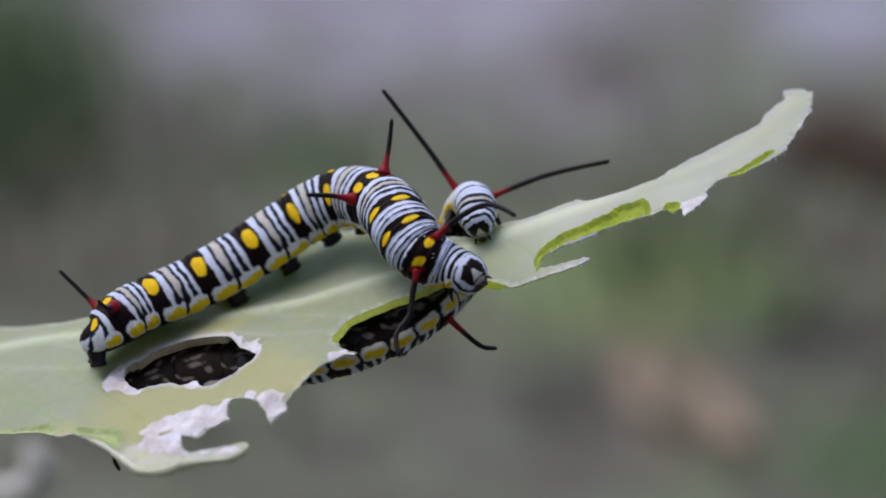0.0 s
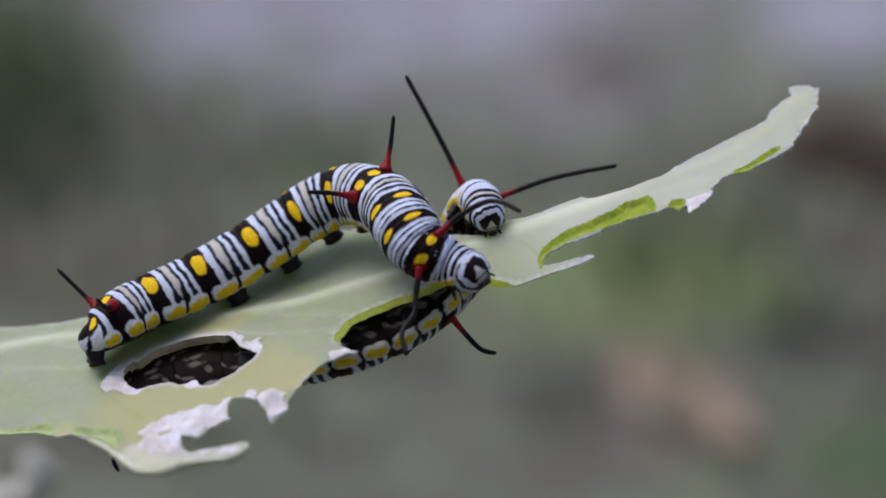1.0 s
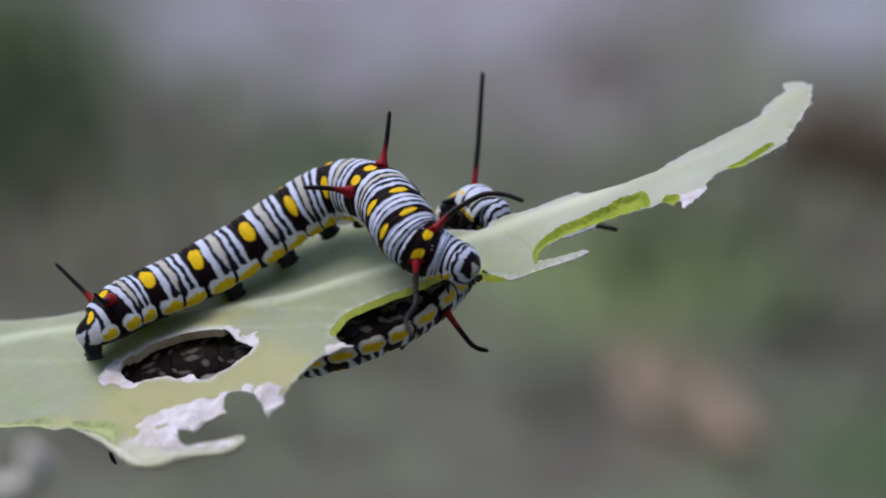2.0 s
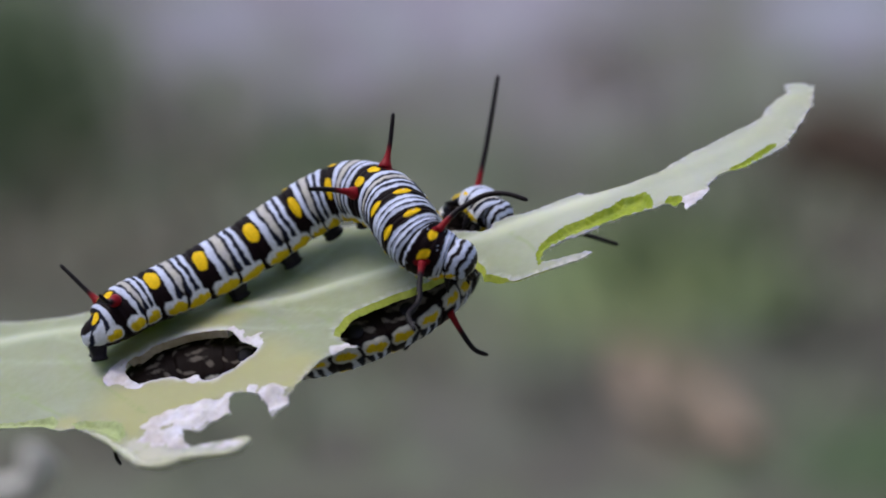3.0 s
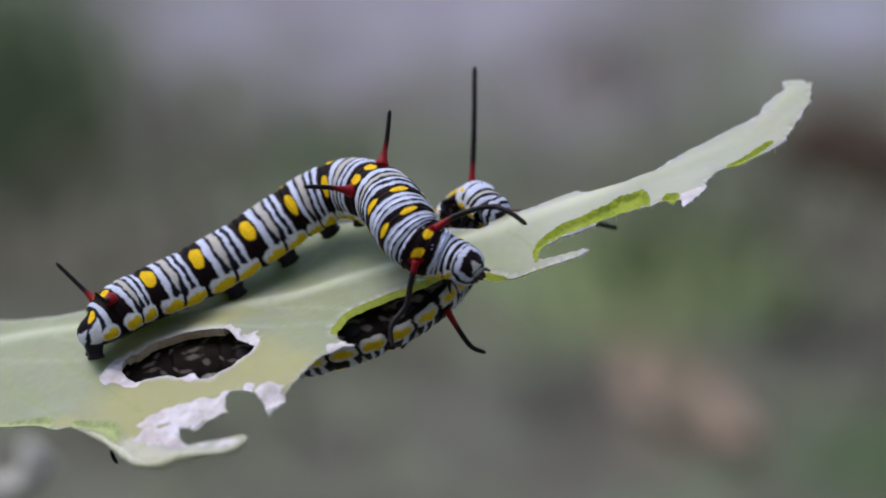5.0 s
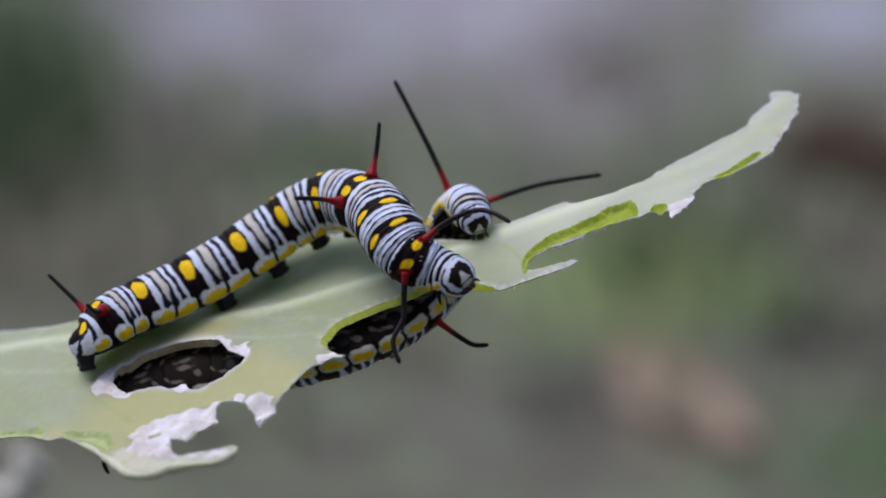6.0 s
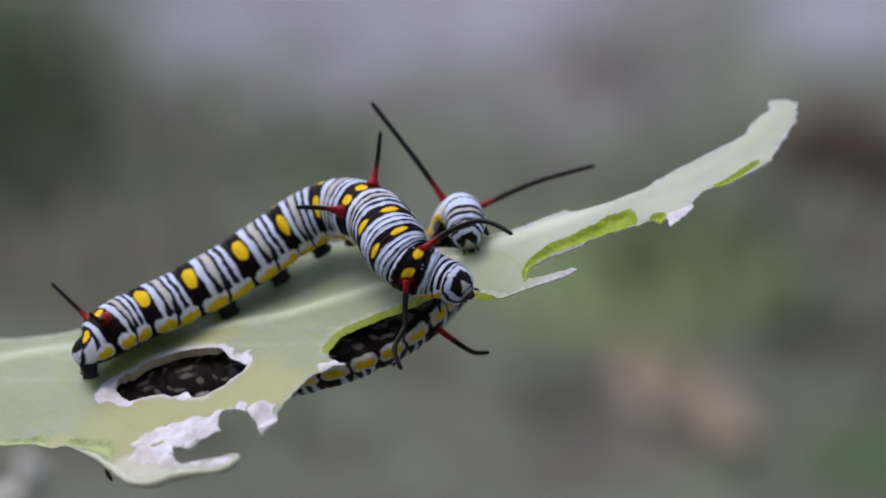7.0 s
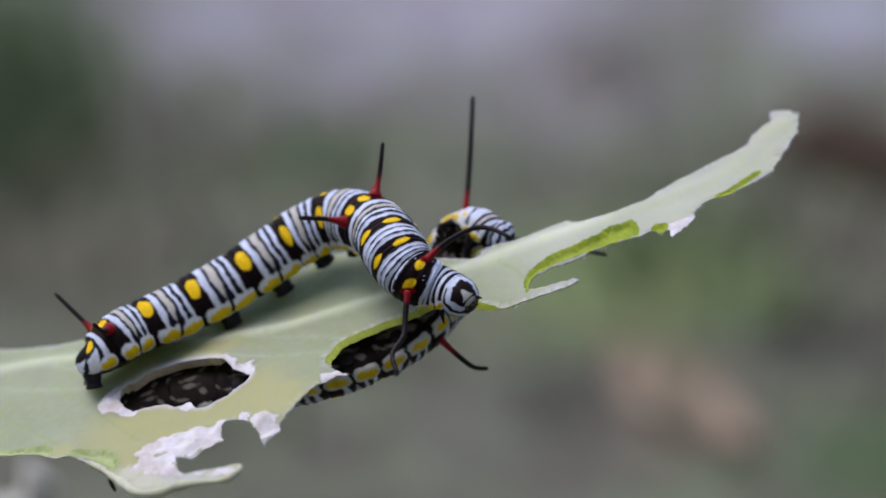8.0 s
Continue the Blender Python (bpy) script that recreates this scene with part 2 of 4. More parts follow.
def build_grass(name, mat, label, tufts, seed):
    """Bent grass blades in tufts: x, y, spread, blades, height."""
    rnd = random.Random(seed)
    verts, faces = [], []
    for x, y, spread, blades, tall in tufts:
        for _ in range(blades):
            px, py = rnd.gauss(x, spread), rnd.gauss(y, spread * 1.6)
            h, w = tall * rnd.uniform(0.5, 1.2), rnd.uniform(0.0018, 0.004)
            a, lean, way = rnd.uniform(0, math.pi), rnd.uniform(0.1, 0.7) * h, rnd.uniform(0, 2 * math.pi)
            k = len(verts)
            for j in range(4):
                t = j / 3
                cx, cy, cz = px + lean * t * t * math.cos(way), py + lean * t * t * math.sin(way), h * t * (1 - 0.15 * t) - 0.02 * (j == 0)
                ww = w * (1 - 0.85 * t)
                verts += [(cx - ww * math.cos(a), cy - ww * math.sin(a), cz), (cx + ww * math.cos(a), cy + ww * math.sin(a), cz)]
            faces += [(k + 2 * j, k + 2 * j + 1, k + 2 * j + 3, k + 2 * j + 2) for j in range(3)]
    me = mesh_of(name, verts, faces)
    me.materials.append(mat)
    tagged(new(name, me), label, "grass", "", "stuff")


build_grass("grass", GRASS, "blurred dark green grass tufts on the garden soil", [
    (-0.33, 1.54, 0.04, 260, 0.07), (-0.29, 1.40, 0.05, 220, 0.06), (-0.16, 1.42, 0.05, 40, 0.04), (-0.08, 1.39, 0.03, 60, 0.03), (0.03, 1.38, 0.04, 40, 0.03),
    (0.15, 1.28, 0.05, 90, 0.05), (0.10, 1.16, 0.04, 50, 0.04), (0.16, 1.15, 0.04, 60, 0.04), (0.225, 0.945, 0.025, 100, 0.025), (-0.10, 1.10, 0.05, 90, 0.03), (-0.38, 1.95, 0.06, 200, 0.10)], 4)
build_grass("dry_grass", STRAW, "blurred dry grass stalks on the garden soil", [
    (-0.22, 1.24, 0.05, 150, 0.04), (0.25, 1.25, 0.05, 90, 0.04), (0.02, 1.05, 0.06, 50, 0.02), (-0.08, 0.98, 0.06, 60, 0.02), (0.11, 1.52, 0.05, 70, 0.05)], 8)


def build_dead_leaf():
    """A broad dry leaf, cupped and curled, lying on the soil."""
    nu, nv = 22, 11
    verts, faces = [], []
    for side in (0, 1):
        for i in range(nu):
            t = i / (nu - 1)
            half = 0.028 * math.sin(math.pi * t ** 0.8) ** 0.7 + 0.0008
            for j in range(nv):
                c = j / (nv - 1) * 2 - 1
                z = 0.010 + 0.010 * c * c + 0.012 * (t - 0.5) ** 2 * 4 + 0.003 * math.sin(9 * t + 4 * c) - 0.0012 * side
                verts.append((0.150 * (t - 0.5), half * c * (1 - 0.25 * c * c), z))
    for side in (0, 1):
        o = side * nu * nv
        for i in range(nu - 1):
            for j in range(nv - 1):
                f = (o + i * nv + j, o + (i + 1) * nv + j, o + (i + 1) * nv + j + 1, o + i * nv + j + 1)
                faces.append(f if side == 0 else f[::-1])
    me = mesh_of("dead_leaf", verts, faces)
    me.materials.append(DEAD)
    ob = new("dead_leaf", me)
    ob.matrix_world = pose(0.1265, 1.005, -0.011, 6, -3, -66)
    tagged(ob, "blurred tan dead leaf lying on the soil", "leaf")
    k = np.linspace(-0.5, 0.62, 14)
    v, f = tube([(0.150 * a * 1000, 0, (0.0105 + 0.012 * 4 * min(a, 0.5) ** 2) * 1000) for a in k], np.linspace(0.5, 1.1, 14), 8)
    part("midvein", mesh_of("midvein", v * MM, f), STRAW, ob)


def build_clod(x, y, size, seed):
    bm = bmesh.new()
    bmesh.ops.create_icosphere(bm, subdivisions=3, radius=size)
    for v in bm.verts:
        n_ = noise.noise(v.co / size * 1.3 + Vector((seed, 0, 0)))
        v.co = v.co * (1 + 0.35 * n_)
        v.co.z *= 0.6
    me = bpy.data.meshes.new("earth_clod")
    bm.to_mesh(me)
    bm.free()
    me.shade_smooth()
    me.materials.append(EARTH)
    ob = new("earth_clod", me)
    ob.matrix_world = pose(x, y, size * 0.35)
    tagged(ob, "blurred dark brown clod of earth on the ground", "clod", "clods of earth")


build_dead_leaf()
build_clod(0.258, 1.385, 0.040, 1.0)
build_clod(0.292, 1.345, 0.034, 5.0)

# ---- the leaf ----
# its outline, stretch by stretch, with the bites that were eaten out of it
FAR_LEFT = [(-52, 17), (-44.0, 15.6), (-38.3, 12.6), (-33.8, 10.0), (-30.6, 8.2), (-27.5, 7.2), (-20.5, 8.0), (-12.5, 8.6), (-6.0, 7.2), (-1.5, 3.2), (1.5, 0.8), (3.2, -0.4)]
FAR_RIGHT = [(4.2, 0.6), (7.2, 0.4), (9.9, 0.8), (11.0, 0.0), (12.6, -0.4), (14.4, 0.0), (16.5, 0.4), (17.3, 1.2), (20.1, 2.1), (24.5, 3.2), (25.5, 4.2), (26.8, 5.1), (27.5, 5.4), (27.6, 6.4), (27.7, 6.9), (28.4, 6.7), (29.2, 6.0), (29.2, 5.4), (29.5, 5.0)]
NEAR_RIGHT = [(29.0, 3.4), (28.3, 2.3), (27.3, 1.2), (26.2, -0.2), (25.4, -1.2), (24.8, -1.3), (23.9, -1.7), (22.7, -2.1), (21.5, -2.4), (20.7, -2.4), (19.7, -3.1), (18.9, -4.3), (18.5, -5.2), (17.7, -5.7), (16.8, -6.6), (16.8, -5.5), (16.1, -5.7), (15.6, -4.8)]
HOOK_BITE = [(14.9, -5.0), (13.9, -4.8), (12.5, -4.7), (11.5, -4.8), (9.3, -5.2), (7.6, -5.2), (6.6, -5.4), (6.1, -6.1), (6.3, -6.9), (7.4, -7.2), (9.1, -7.3), (9.5, -7.6), (9.2, -8.0), (6.9, -8.0), (4.8, -7.95), (3.7, -7.8), (3.35, -7.2), (2.7, -6.3), (2.05, -5.7)]
HEAD_BITE = [(2.2, -5.2), (1.9, -4.0), (1.6, -3.4), (0.0, -3.8), (-2.9, -4.3), (-5.1, -4.6), (-7.7, -5.5), (-8.7, -6.7), (-9.3, -8.1), (-9.0, -8.7), (-8.5, -9.9), (-7.9, -10.7), (-8.8, -10.6), (-9.9, -10.6), (-10.9, -11.1), (-13.0, -13.2), (-13.5, -14.2), (-14.0, -15.0), (-14.4, -15.2), (-14.6, -15.7)]
LOBE = [(-14.7, -14.8), (-14.8, -13.7), (-15.1, -12.6), (-15.7, -11.6), (-16.5, -11.0), (-17.0, -11.0), (-17.4, -12.0), (-17.4, -13.1), (-18.0, -13.0), (-18.6, -13.3), (-19.7, -14.1), (-20.4, -13.4), (-20.8, -13.2), (-20.8, -14.4), (-20.4, -15.9), (-19.6, -16.0), (-18.5, -16.3), (-17.5, -16.7), (-16.3, -17.4), (-16.8, -18.3), (-17.8, -18.5), (-19.3, -17.9), (-21.0, -17.4), (-21.8, -17.7), (-23.2, -17.2), (-24.0, -16.4)]
NEAR_LEFT = [(-24.9, -14.2), (-26.2, -11.5), (-28.2, -8.8), (-29.4, -8.3), (-31.1, -6.7), (-33.6, -5.3), (-37.8, -3.0), (-43.1, -0.2), (-52, 4)]
HOLE = [(-14.7, -6.4), (-15.6, -4.9), (-16.6, -3.0), (-17.9, -2.1), (-19.6, -1.4), (-21.7, -1.4), (-23.0, -2.0), (-23.8, -2.1), (-24.4, -3.1), (-23.7, -5.3), (-22.6, -5.6), (-21.1, -6.2), (-20.2, -7.2), (-19.6, -7.0), (-19.2, -7.3), (-18.8, -8.2), (-17.7, -8.2), (-16.0, -7.5)]
MIDRIB = [(-52, 13.0), (-42.8, 9.6), (-33.7, 6.4), (-27.1, 4.2), (-20.0, 1.4), (-13.1, -0.4), (-3.7, -1.0), (3.1, -1.1), (7.0, -1.0), (10.8, -1.2), (14.8, -0.5), (20.1, 0.2), (24.4, 1.9), (27.7, 4.5)]
# ledges where the upper skin is gnawed away and the green flesh shows
GROOVES = [
    [(5.8, -5.7), (6.3, -4.9), (7.1, -4.3), (8.1, -3.8), (9.1, -3.6), (9.9, -3.7), (10.8, -3.3), (12.1, -3.0), (13.1, -2.4), (13.9, -2.5), (14.7, -2.3), (14.9, -3.4), (14.7, -4.8), (13.4, -4.6), (12.1, -4.7), (10.9, -4.8), (9.2, -4.95), (8.0, -4.9), (7.1, -5.0), (6.3, -5.6), (5.8, -7.1)],
    [(15.6, -4.7), (16.1, -4.1), (16.8, -4.4), (16.8, -5.5), (16.4, -6.2), (15.6, -5.8)],
    [(21.0, -2.2), (22.2, -1.7), (23.4, -1.0), (24.7, -0.3), (24.9, -0.8), (23.7, -1.5), (22.3, -2.1), (21.1, -2.6)],
    [(-36.1, -3.8), (-33.6, -4.9), (-31.3, -5.8), (-30.0, -6.2), (-29.5, -7.2), (-29.8, -7.8), (-31.5, -6.3), (-33.6, -5.2), (-36.1, -4.1)],
    [(-28.4, -8.1), (-27.4, -8.3), (-25.8, -9.2), (-25.0, -10.1), (-24.7, -11.9), (-25.2, -12.8), (-25.8, -11.5), (-27.0, -9.7), (-28.0, -8.7)]]
# freshly bitten stretches: centre and radius
FRESH = [(1.9, -4.6, 1.3), (1.0, -4.2, 3.6), (-4.5, -4.6, 4.0), (-8.6, -7.0, 1.6)]
# fresh stretches that are bitten thin
THIN = [(2.7, -6.5, 1.2), (4.4, -8.1, 1.3), (5.8, -8.0, 0.7)]
# fine dark side veins
DARK_VEINS = [[(-16.6, 1.8), (-14.8, -0.8), (-12.9, -3.5), (-11.0, -7.4)], [(-13.1, -0.4), (-10.8, -3.2), (-8.7, -7.1)], [(-35.4, 1.6), (-32.4, -1.6), (-29.8, -5.5), (-28.7, -7.5)], [(-29.3, 1.9), (-26.0, -4.3), (-23.3, -9.5)], [(4.7, -1.8), (5.6, -3.8), (5.9, -5.3)]]
# dry white patches: centre and radius
DRY_SPOTS = [(-19.5, -7.5, 0.55), (25.9, -0.3, 0.4), (26.8, 1.0, 0.45), (-24.5, -3.6, 1.15), (-23.8, -5.1, 0.7), (-15.2, -5.5, 0.95), (-16.2, -3.6, 0.7), (-16.4, -7.6, 0.4), (-8.5, -10.3, 0.55), (-9.3, -10.2, 0.4), (17.4, -5.8, 0.9), (18.2, -5.3, 0.7), (-22.8, -13.0, 0.85), (-22.5, -11.8, 0.80), (-21.7, -11.5, 0.85), (-20.8, -11.4, 0.90), (-19.9, -11.6, 0.95), (-18.9, -11.7, 1.00), (-18.0, -11.8, 0.90), (-17.3, -11.6, 0.75), (-22.1, -14.2, 0.90), (-21.3, -15.0, 0.70), (-21.4, -13.3, 0.80), (-20.5, -12.7, 0.70), (-19.6, -12.9, 0.70), (-18.5, -12.6, 0.70), (-20.7, -15.5, 0.50), (-19.2, -16.5, 0.45), (-18.1, -17.2, 0.40), (-17.1, -17.5, 0.40), (-14.3, -13.0, 0.9), (-14.6, -12.5, 0.8), (-14.1, -14.1, 0.7), (-15.7, -11.3, 0.5)]


def lift(u, v):
    """The height of the leaf's upper face over its plane."""
    return 0.25 * np.sin(0.21 * u + 0.3 * v) + 0.06 * np.sin(0.7 * u - 0.4 * v) + 0.02 * np.sin(1.9 * v + 0.4 * u) + 0.09 * smoothstep(13, 18, u) * np.tanh((v - 0.34 * (u - 17.0) + 0.2) / 0.5)


def inside(poly, q):
    """Which of the points q lie inside the outline."""
    x, y = q[:, 0], q[:, 1]
    res = np.zeros(len(q), bool)
    for a, b in zip(poly, np.roll(poly, -1, axis=0)):
        cross = (a[1] > y) != (b[1] > y)
        xx = a[0] + (y - a[1]) / (b[1] - a[1] + 1e-12) * (b[0] - a[0])
        res ^= cross & (x < xx)
    return res


def gap_to(curve, q):
    """The distance from each of q to a polyline."""
    best = np.full(len(q), 1e9)
    for a, b in zip(curve[:-1], curve[1:]):
        d = b - a
        t = np.clip(((q - a) @ d) / (d @ d + 1e-12), 0, 1)
        best = np.minimum(best, np.linalg.norm(q - a - t[:, None] * d, axis=1))
    return best


def ragged(curve, amount, seed):
    """Gnawed: small scallops along a closed curve."""
    t = np.roll(curve, -1, 0) - np.roll(curve, 1, 0)
    nrm = np.stack([t[:, 1], -t[:, 0]], 1) / (np.linalg.norm(t, axis=1)[:, None] + 1e-9)
    amount = amount * (1 + 0.8 * smoothstep(3, 8, curve[:, 0]))
    w = np.array([noise.noise(Vector((c[0] * 2.1, c[1] * 2.1, seed))) + 0.6 * noise.noise(Vector((c[0] * 5.3, c[1] * 5.3, seed))) for c in curve])
    return curve + nrm * (amount * w)[:, None]


def build_leaf(plant):
    from mathutils.geometry import delaunay_2d_cdt
    outline = spline(FAR_LEFT + FAR_RIGHT + NEAR_RIGHT + HOOK_BITE + HEAD_BITE + LOBE + NEAR_LEFT, 8, True)
    outline = ragged(even(np.vstack([outline, outline[:1]]), 0.22)[:-1], 0.13, 1.7)
    hole = ragged(even(np.vstack([spline(HOLE, 8, True), np.array(HOLE[:1], float)]), 0.22)[:-1], 0.15, 4.1)
    gu, gv = np.meshgrid(np.arange(-52, 30, 0.45), np.arange(-19, 18, 0.45))
    grid = np.stack([gu.ravel(), gv.ravel()], 1) + np.random.RandomState(3).uniform(-0.12, 0.12, (gu.size, 2))
    grid = grid[inside(outline, grid) & ~inside(hole, grid)]
    edge = np.minimum(gap_to(np.vstack([outline, outline[:1]]), grid), gap_to(np.vstack([hole, hole[:1]]), grid))
    grid = grid[edge > 0.2]
    # a finer net where the margin is dry and crumpled
    fu, fv = np.meshgrid(np.arange(-28, -6, 0.2), np.arange(-19, 0, 0.2))
    fine = np.stack([fu.ravel(), fv.ravel()], 1) + np.random.RandomState(5).uniform(-0.05, 0.05, (fu.size, 2))
    near = np.zeros(len(fine), bool)
    for x, y, r in DRY_SPOTS:
        near |= np.hypot(fine[:, 0] - x, fine[:, 1] - y) < r + 1.2
    fine = fine[near]
    ledge = []
    for g in GROOVES:
        g = np.array(g)
        a, b = g.min(0) - 0.4, g.max(0) + 0.4
        eu, ev = np.meshgrid(np.arange(a[0], b[0], 0.14), np.arange(a[1], b[1], 0.14))
        ledge.append(np.stack([eu.ravel(), ev.ravel()], 1) + np.random.RandomState(6).uniform(-0.04, 0.04, (eu.size, 2)))
    fine = np.vstack([fine] + ledge)
    fine = fine[inside(outline, fine) & ~inside(hole, fine)]
    gap = np.minimum(gap_to(np.vstack([outline, outline[:1]]), fine), gap_to(np.vstack([hole, hole[:1]]), fine))
    grid = np.vstack([grid, fine[gap > 0.12]])
    no, nh = len(outline), len(hole)
    pts = np.vstack([outline, hole, grid])
    edges = [(i, (i + 1) % no) for i in range(no)] + [(no + i, no + (i + 1) % nh) for i in range(nh)]
    co, _, tris, origin, _, _ = delaunay_2d_cdt([Vector(p) for p in pts], edges, [], 0, 1e-6)
    co = np.array([tuple(c) for c in co])
    tris = np.array([t for t in tris if len(t) == 3])
    mid = co[tris].mean(axis=1)
    tris = tris[inside(outline, mid) & ~inside(hole, mid)]
    ab, ac = co[tris[:, 1]] - co[tris[:, 0]], co[tris[:, 2]] - co[tris[:, 0]]
    flip = ab[:, 0] * ac[:, 1] - ab[:, 1] * ac[:, 0] < 0
    tris[flip] = tris[flip][:, ::-1]
    count = {}
    for t in tris:
        for i in range(3):
            count[(t[i], t[(i + 1) % 3])] = 1
    rim = [(a, b) for a, b in count if (b, a) not in count]

    rib_line = even(spline(MIDRIB, 8), 0.5)
    rib = gap_to(rib_line, co)
    rim_gap = np.minimum(gap_to(np.vstack([outline, outline[:1]]), co), gap_to(np.vstack([hole, hole[:1]]), co))
    dry = np.zeros(len(co))
    for x, y, r in DRY_SPOTS:
        wob = np.array([noise.noise(Vector((p[0] * 1.3, p[1] * 1.3, 9.0))) for p in co])
        dry = np.maximum(dry, 1.5 - np.hypot(co[:, 0] - x, co[:, 1] - y) / (1.12 * r) + 0.6 * wob)
    crumple = np.array([noise.noise(Vector((p[0] * 0.75, p[1] * 0.75, 2.0))) for p in co])
    frizz = np.array([noise.noise(Vector((p[0] * 2.3, p[1] * 2.3, 6.0))) for p in co])
    juicy = np.zeros(len(co))
    for x, y, r in FRESH:
        juicy = np.maximum(juicy, smoothstep(1.25, 0.8, np.hypot(co[:, 0] - x, co[:, 1] - y) / r))
    thick = 0.28 + 0.34 * juicy + 0.35 * smoothstep(0.1, 1.2, rim_gap) + 0.3 * np.exp(-(rib / 1.4) ** 2) * smoothstep(0.1, 0.8, rim_gap)
    top = lift(co[:, 0], co[:, 1]) + (0.5 * crumple + 0.06 * frizz) * smoothstep(0.2, 1.0, dry) + 0.18 * np.exp(-(rib / 0.7) ** 2)
    thick = thick + 0.55 * np.exp(-(gap_to(np.vstack([hole, hole[:1]]), co) / 0.5) ** 2) * smoothstep(-4.0, -2.6, co[:, 1])
    thick = np.where(dry > 0.4, 0.30, thick)
    rounded = 0.10 * np.exp(-(rim_gap / 0.15) ** 2)
    up = np.stack([co[:, 0], co[:, 1], top - rounded], 1) * MM
    down = np.stack([co[:, 0], co[:, 1], top - thick + rounded], 1) * MM
    nv = len(co)
    # a fresh cut slopes outwards to its lower edge
    out = np.zeros((nv, 2))
    for a, b in rim:
        d = co[b] - co[a]
        away = np.array([d[1], -d[0]]) / max(np.hypot(*d), 1e-9)
        out[a] += away
        out[b] += away
    out /= np.maximum(np.hypot(out[:, 0], out[:, 1]), 1e-9)[:, None]
    down[:, :2] += out * (0.32 * juicy)[:, None] * MM
    gnawed = np.zeros(nv)
    wobble = np.array([[noise.noise(Vector((p[0] * 3.1, p[1] * 3.1, 3.0))), noise.noise(Vector((p[0] * 3.1, p[1] * 3.1, 8.0)))] for p in co])
    for k, g in enumerate(GROOVES):
        gnawed = np.where(inside(np.array(g), co + 0.16 * wobble), k + 1, gnawed)
    slope = np.full(nv, 9.0)
    for g in GROOVES:
        slope = np.minimum(slope, gap_to(np.array(g + g[:1]), co + 0.16 * wobble))
    up[:, 2] -= (gnawed > 0) * MM * (0.06 + 0.32 * smoothstep(0, 0.42, slope) + 0.05 * wobble[:, 0])
    up[:, 2] = np.maximum(up[:, 2], down[:, 2] + 0.08 * MM)
    tan = np.zeros(nv)
    for x, y, r in [(-22, -9, 7), (-16, -9, 5), (-24, -15, 3.5), (-13, -11, 3), (-17, 0.0, 3.4), (-23, -0.2, 2.6), (-29, -8, 1.5)]:
        tan = np.maximum(tan, 1 - np.hypot(co[:, 0] - x, co[:, 1] - y) / r)
    tan = np.clip(1.3 * tan, 0, 0.65)
    # side veins leave the midrib at a slant
    veins = np.zeros(nv)
    for u0 in (-40, -31, -22.5, -14.5):
        i = np.argmin(np.abs(rib_line[:, 0] - u0))
        for side in (-1, 1):
            p0 = rib_line[i]
            d = np.array([0.72, 0.69 * side])
            line = np.array([p0 + d * s + np.array([0.02, 0]) * s * s for s in np.linspace(0, 16, 12)])
            veins = np.maximum(veins, 0.16 * np.exp(-(gap_to(line, co) / 0.22) ** 2))
    veins = np.maximum(veins, np.exp(-(rib / (0.55 + 0.25 * smoothstep(1, 4, co[:, 0]))) ** 2) * 0.65 * (1 - 0.8 * smoothstep(11, 16, co[:, 0])))
    rim_white = np.exp(-(rim_gap / 0.2) ** 2) * np.where(co[:, 0] > 3, 0.9, 0.5) * np.clip(0.6 + 1.2 * wobble[:, 1], 0.25, 1)
    rim_white = np.maximum(rim_white, 0.95 * np.exp(-(gap_to(np.vstack([hole, hole[:1]]), co) / 0.3) ** 2))
    tone = np.stack([tan, veins, np.clip(np.maximum(smoothstep(2, 10, co[:, 0]) * 0.28, rim_white), 0, 1)], 1)
    # a bleached film of skin on the near lobe
    for x, y, r in [(-23.9, -14.0, 1.3), (-23.0, -15.7, 1.6), (-21.6, -16.0, 1.4), (-19.9, -16.8, 1.2), (-18.3, -17.4, 1.0)]:
        film_ = 0.42 * smoothstep(1.2, 0.4, np.hypot(co[:, 0] - x, co[:, 1] - y) / r + 0.35 * wobble[:, 0])
        tone[:, 2] = np.maximum(tone[:, 2], film_)
    lines = np.zeros(nv)
    for ln in DARK_VEINS:
        lines = np.maximum(lines, np.exp(-(gap_to(spline(ln, 8), co) / 0.13) ** 2))
    is_dry = (dry[tris].mean(axis=1) > 0.5)
    # each patch of dry margin is a piece of its own; specks fall back to the blade
    root = list(range(nv))

    def find(a):
        while root[a] != a:
            root[a] = root[root[a]]
            a = root[a]
        return a

    for t in tris[is_dry]:
        for k in (1, 2):
            root[find(t[k])] = find(t[0])
    group = np.array([find(t[0]) if d else -1 for t, d in zip(tris, is_dry)])
    island, islands = np.zeros(len(tris), int), 0
    for g in np.unique(group[is_dry]):
        if (group == g).sum() >= 14:
            islands += 1
            island[group == g] = islands
    is_dry = island > 0
    ledge_of = np.where((gnawed[tris] > 0).sum(axis=1) >= 1, gnawed[tris].max(axis=1), 0).astype(int)
    ledge_of[is_dry] = 0

    def patch(sel):
        used = np.unique(tris[sel])
        idx = {v: i for i, v in enumerate(used)}
        k = len(used)
        faces = [tuple(idx[v] for v in t) for t in tris[sel]]
        faces += [tuple(idx[v] + k for v in t[::-1]) for t in tris[sel]]
        return used, np.vstack([up[used], down[used]]), faces

    used, verts, faces = patch(~is_dry & (ledge_of == 0))
    me = mesh_of("leaf", verts, faces)
    colour_layer(me, "tone", np.vstack([tone[used], tone[used]]))
    colour_layer(me, "line", np.repeat(np.concatenate([lines[used], lines[used]])[:, None], 3, axis=1))
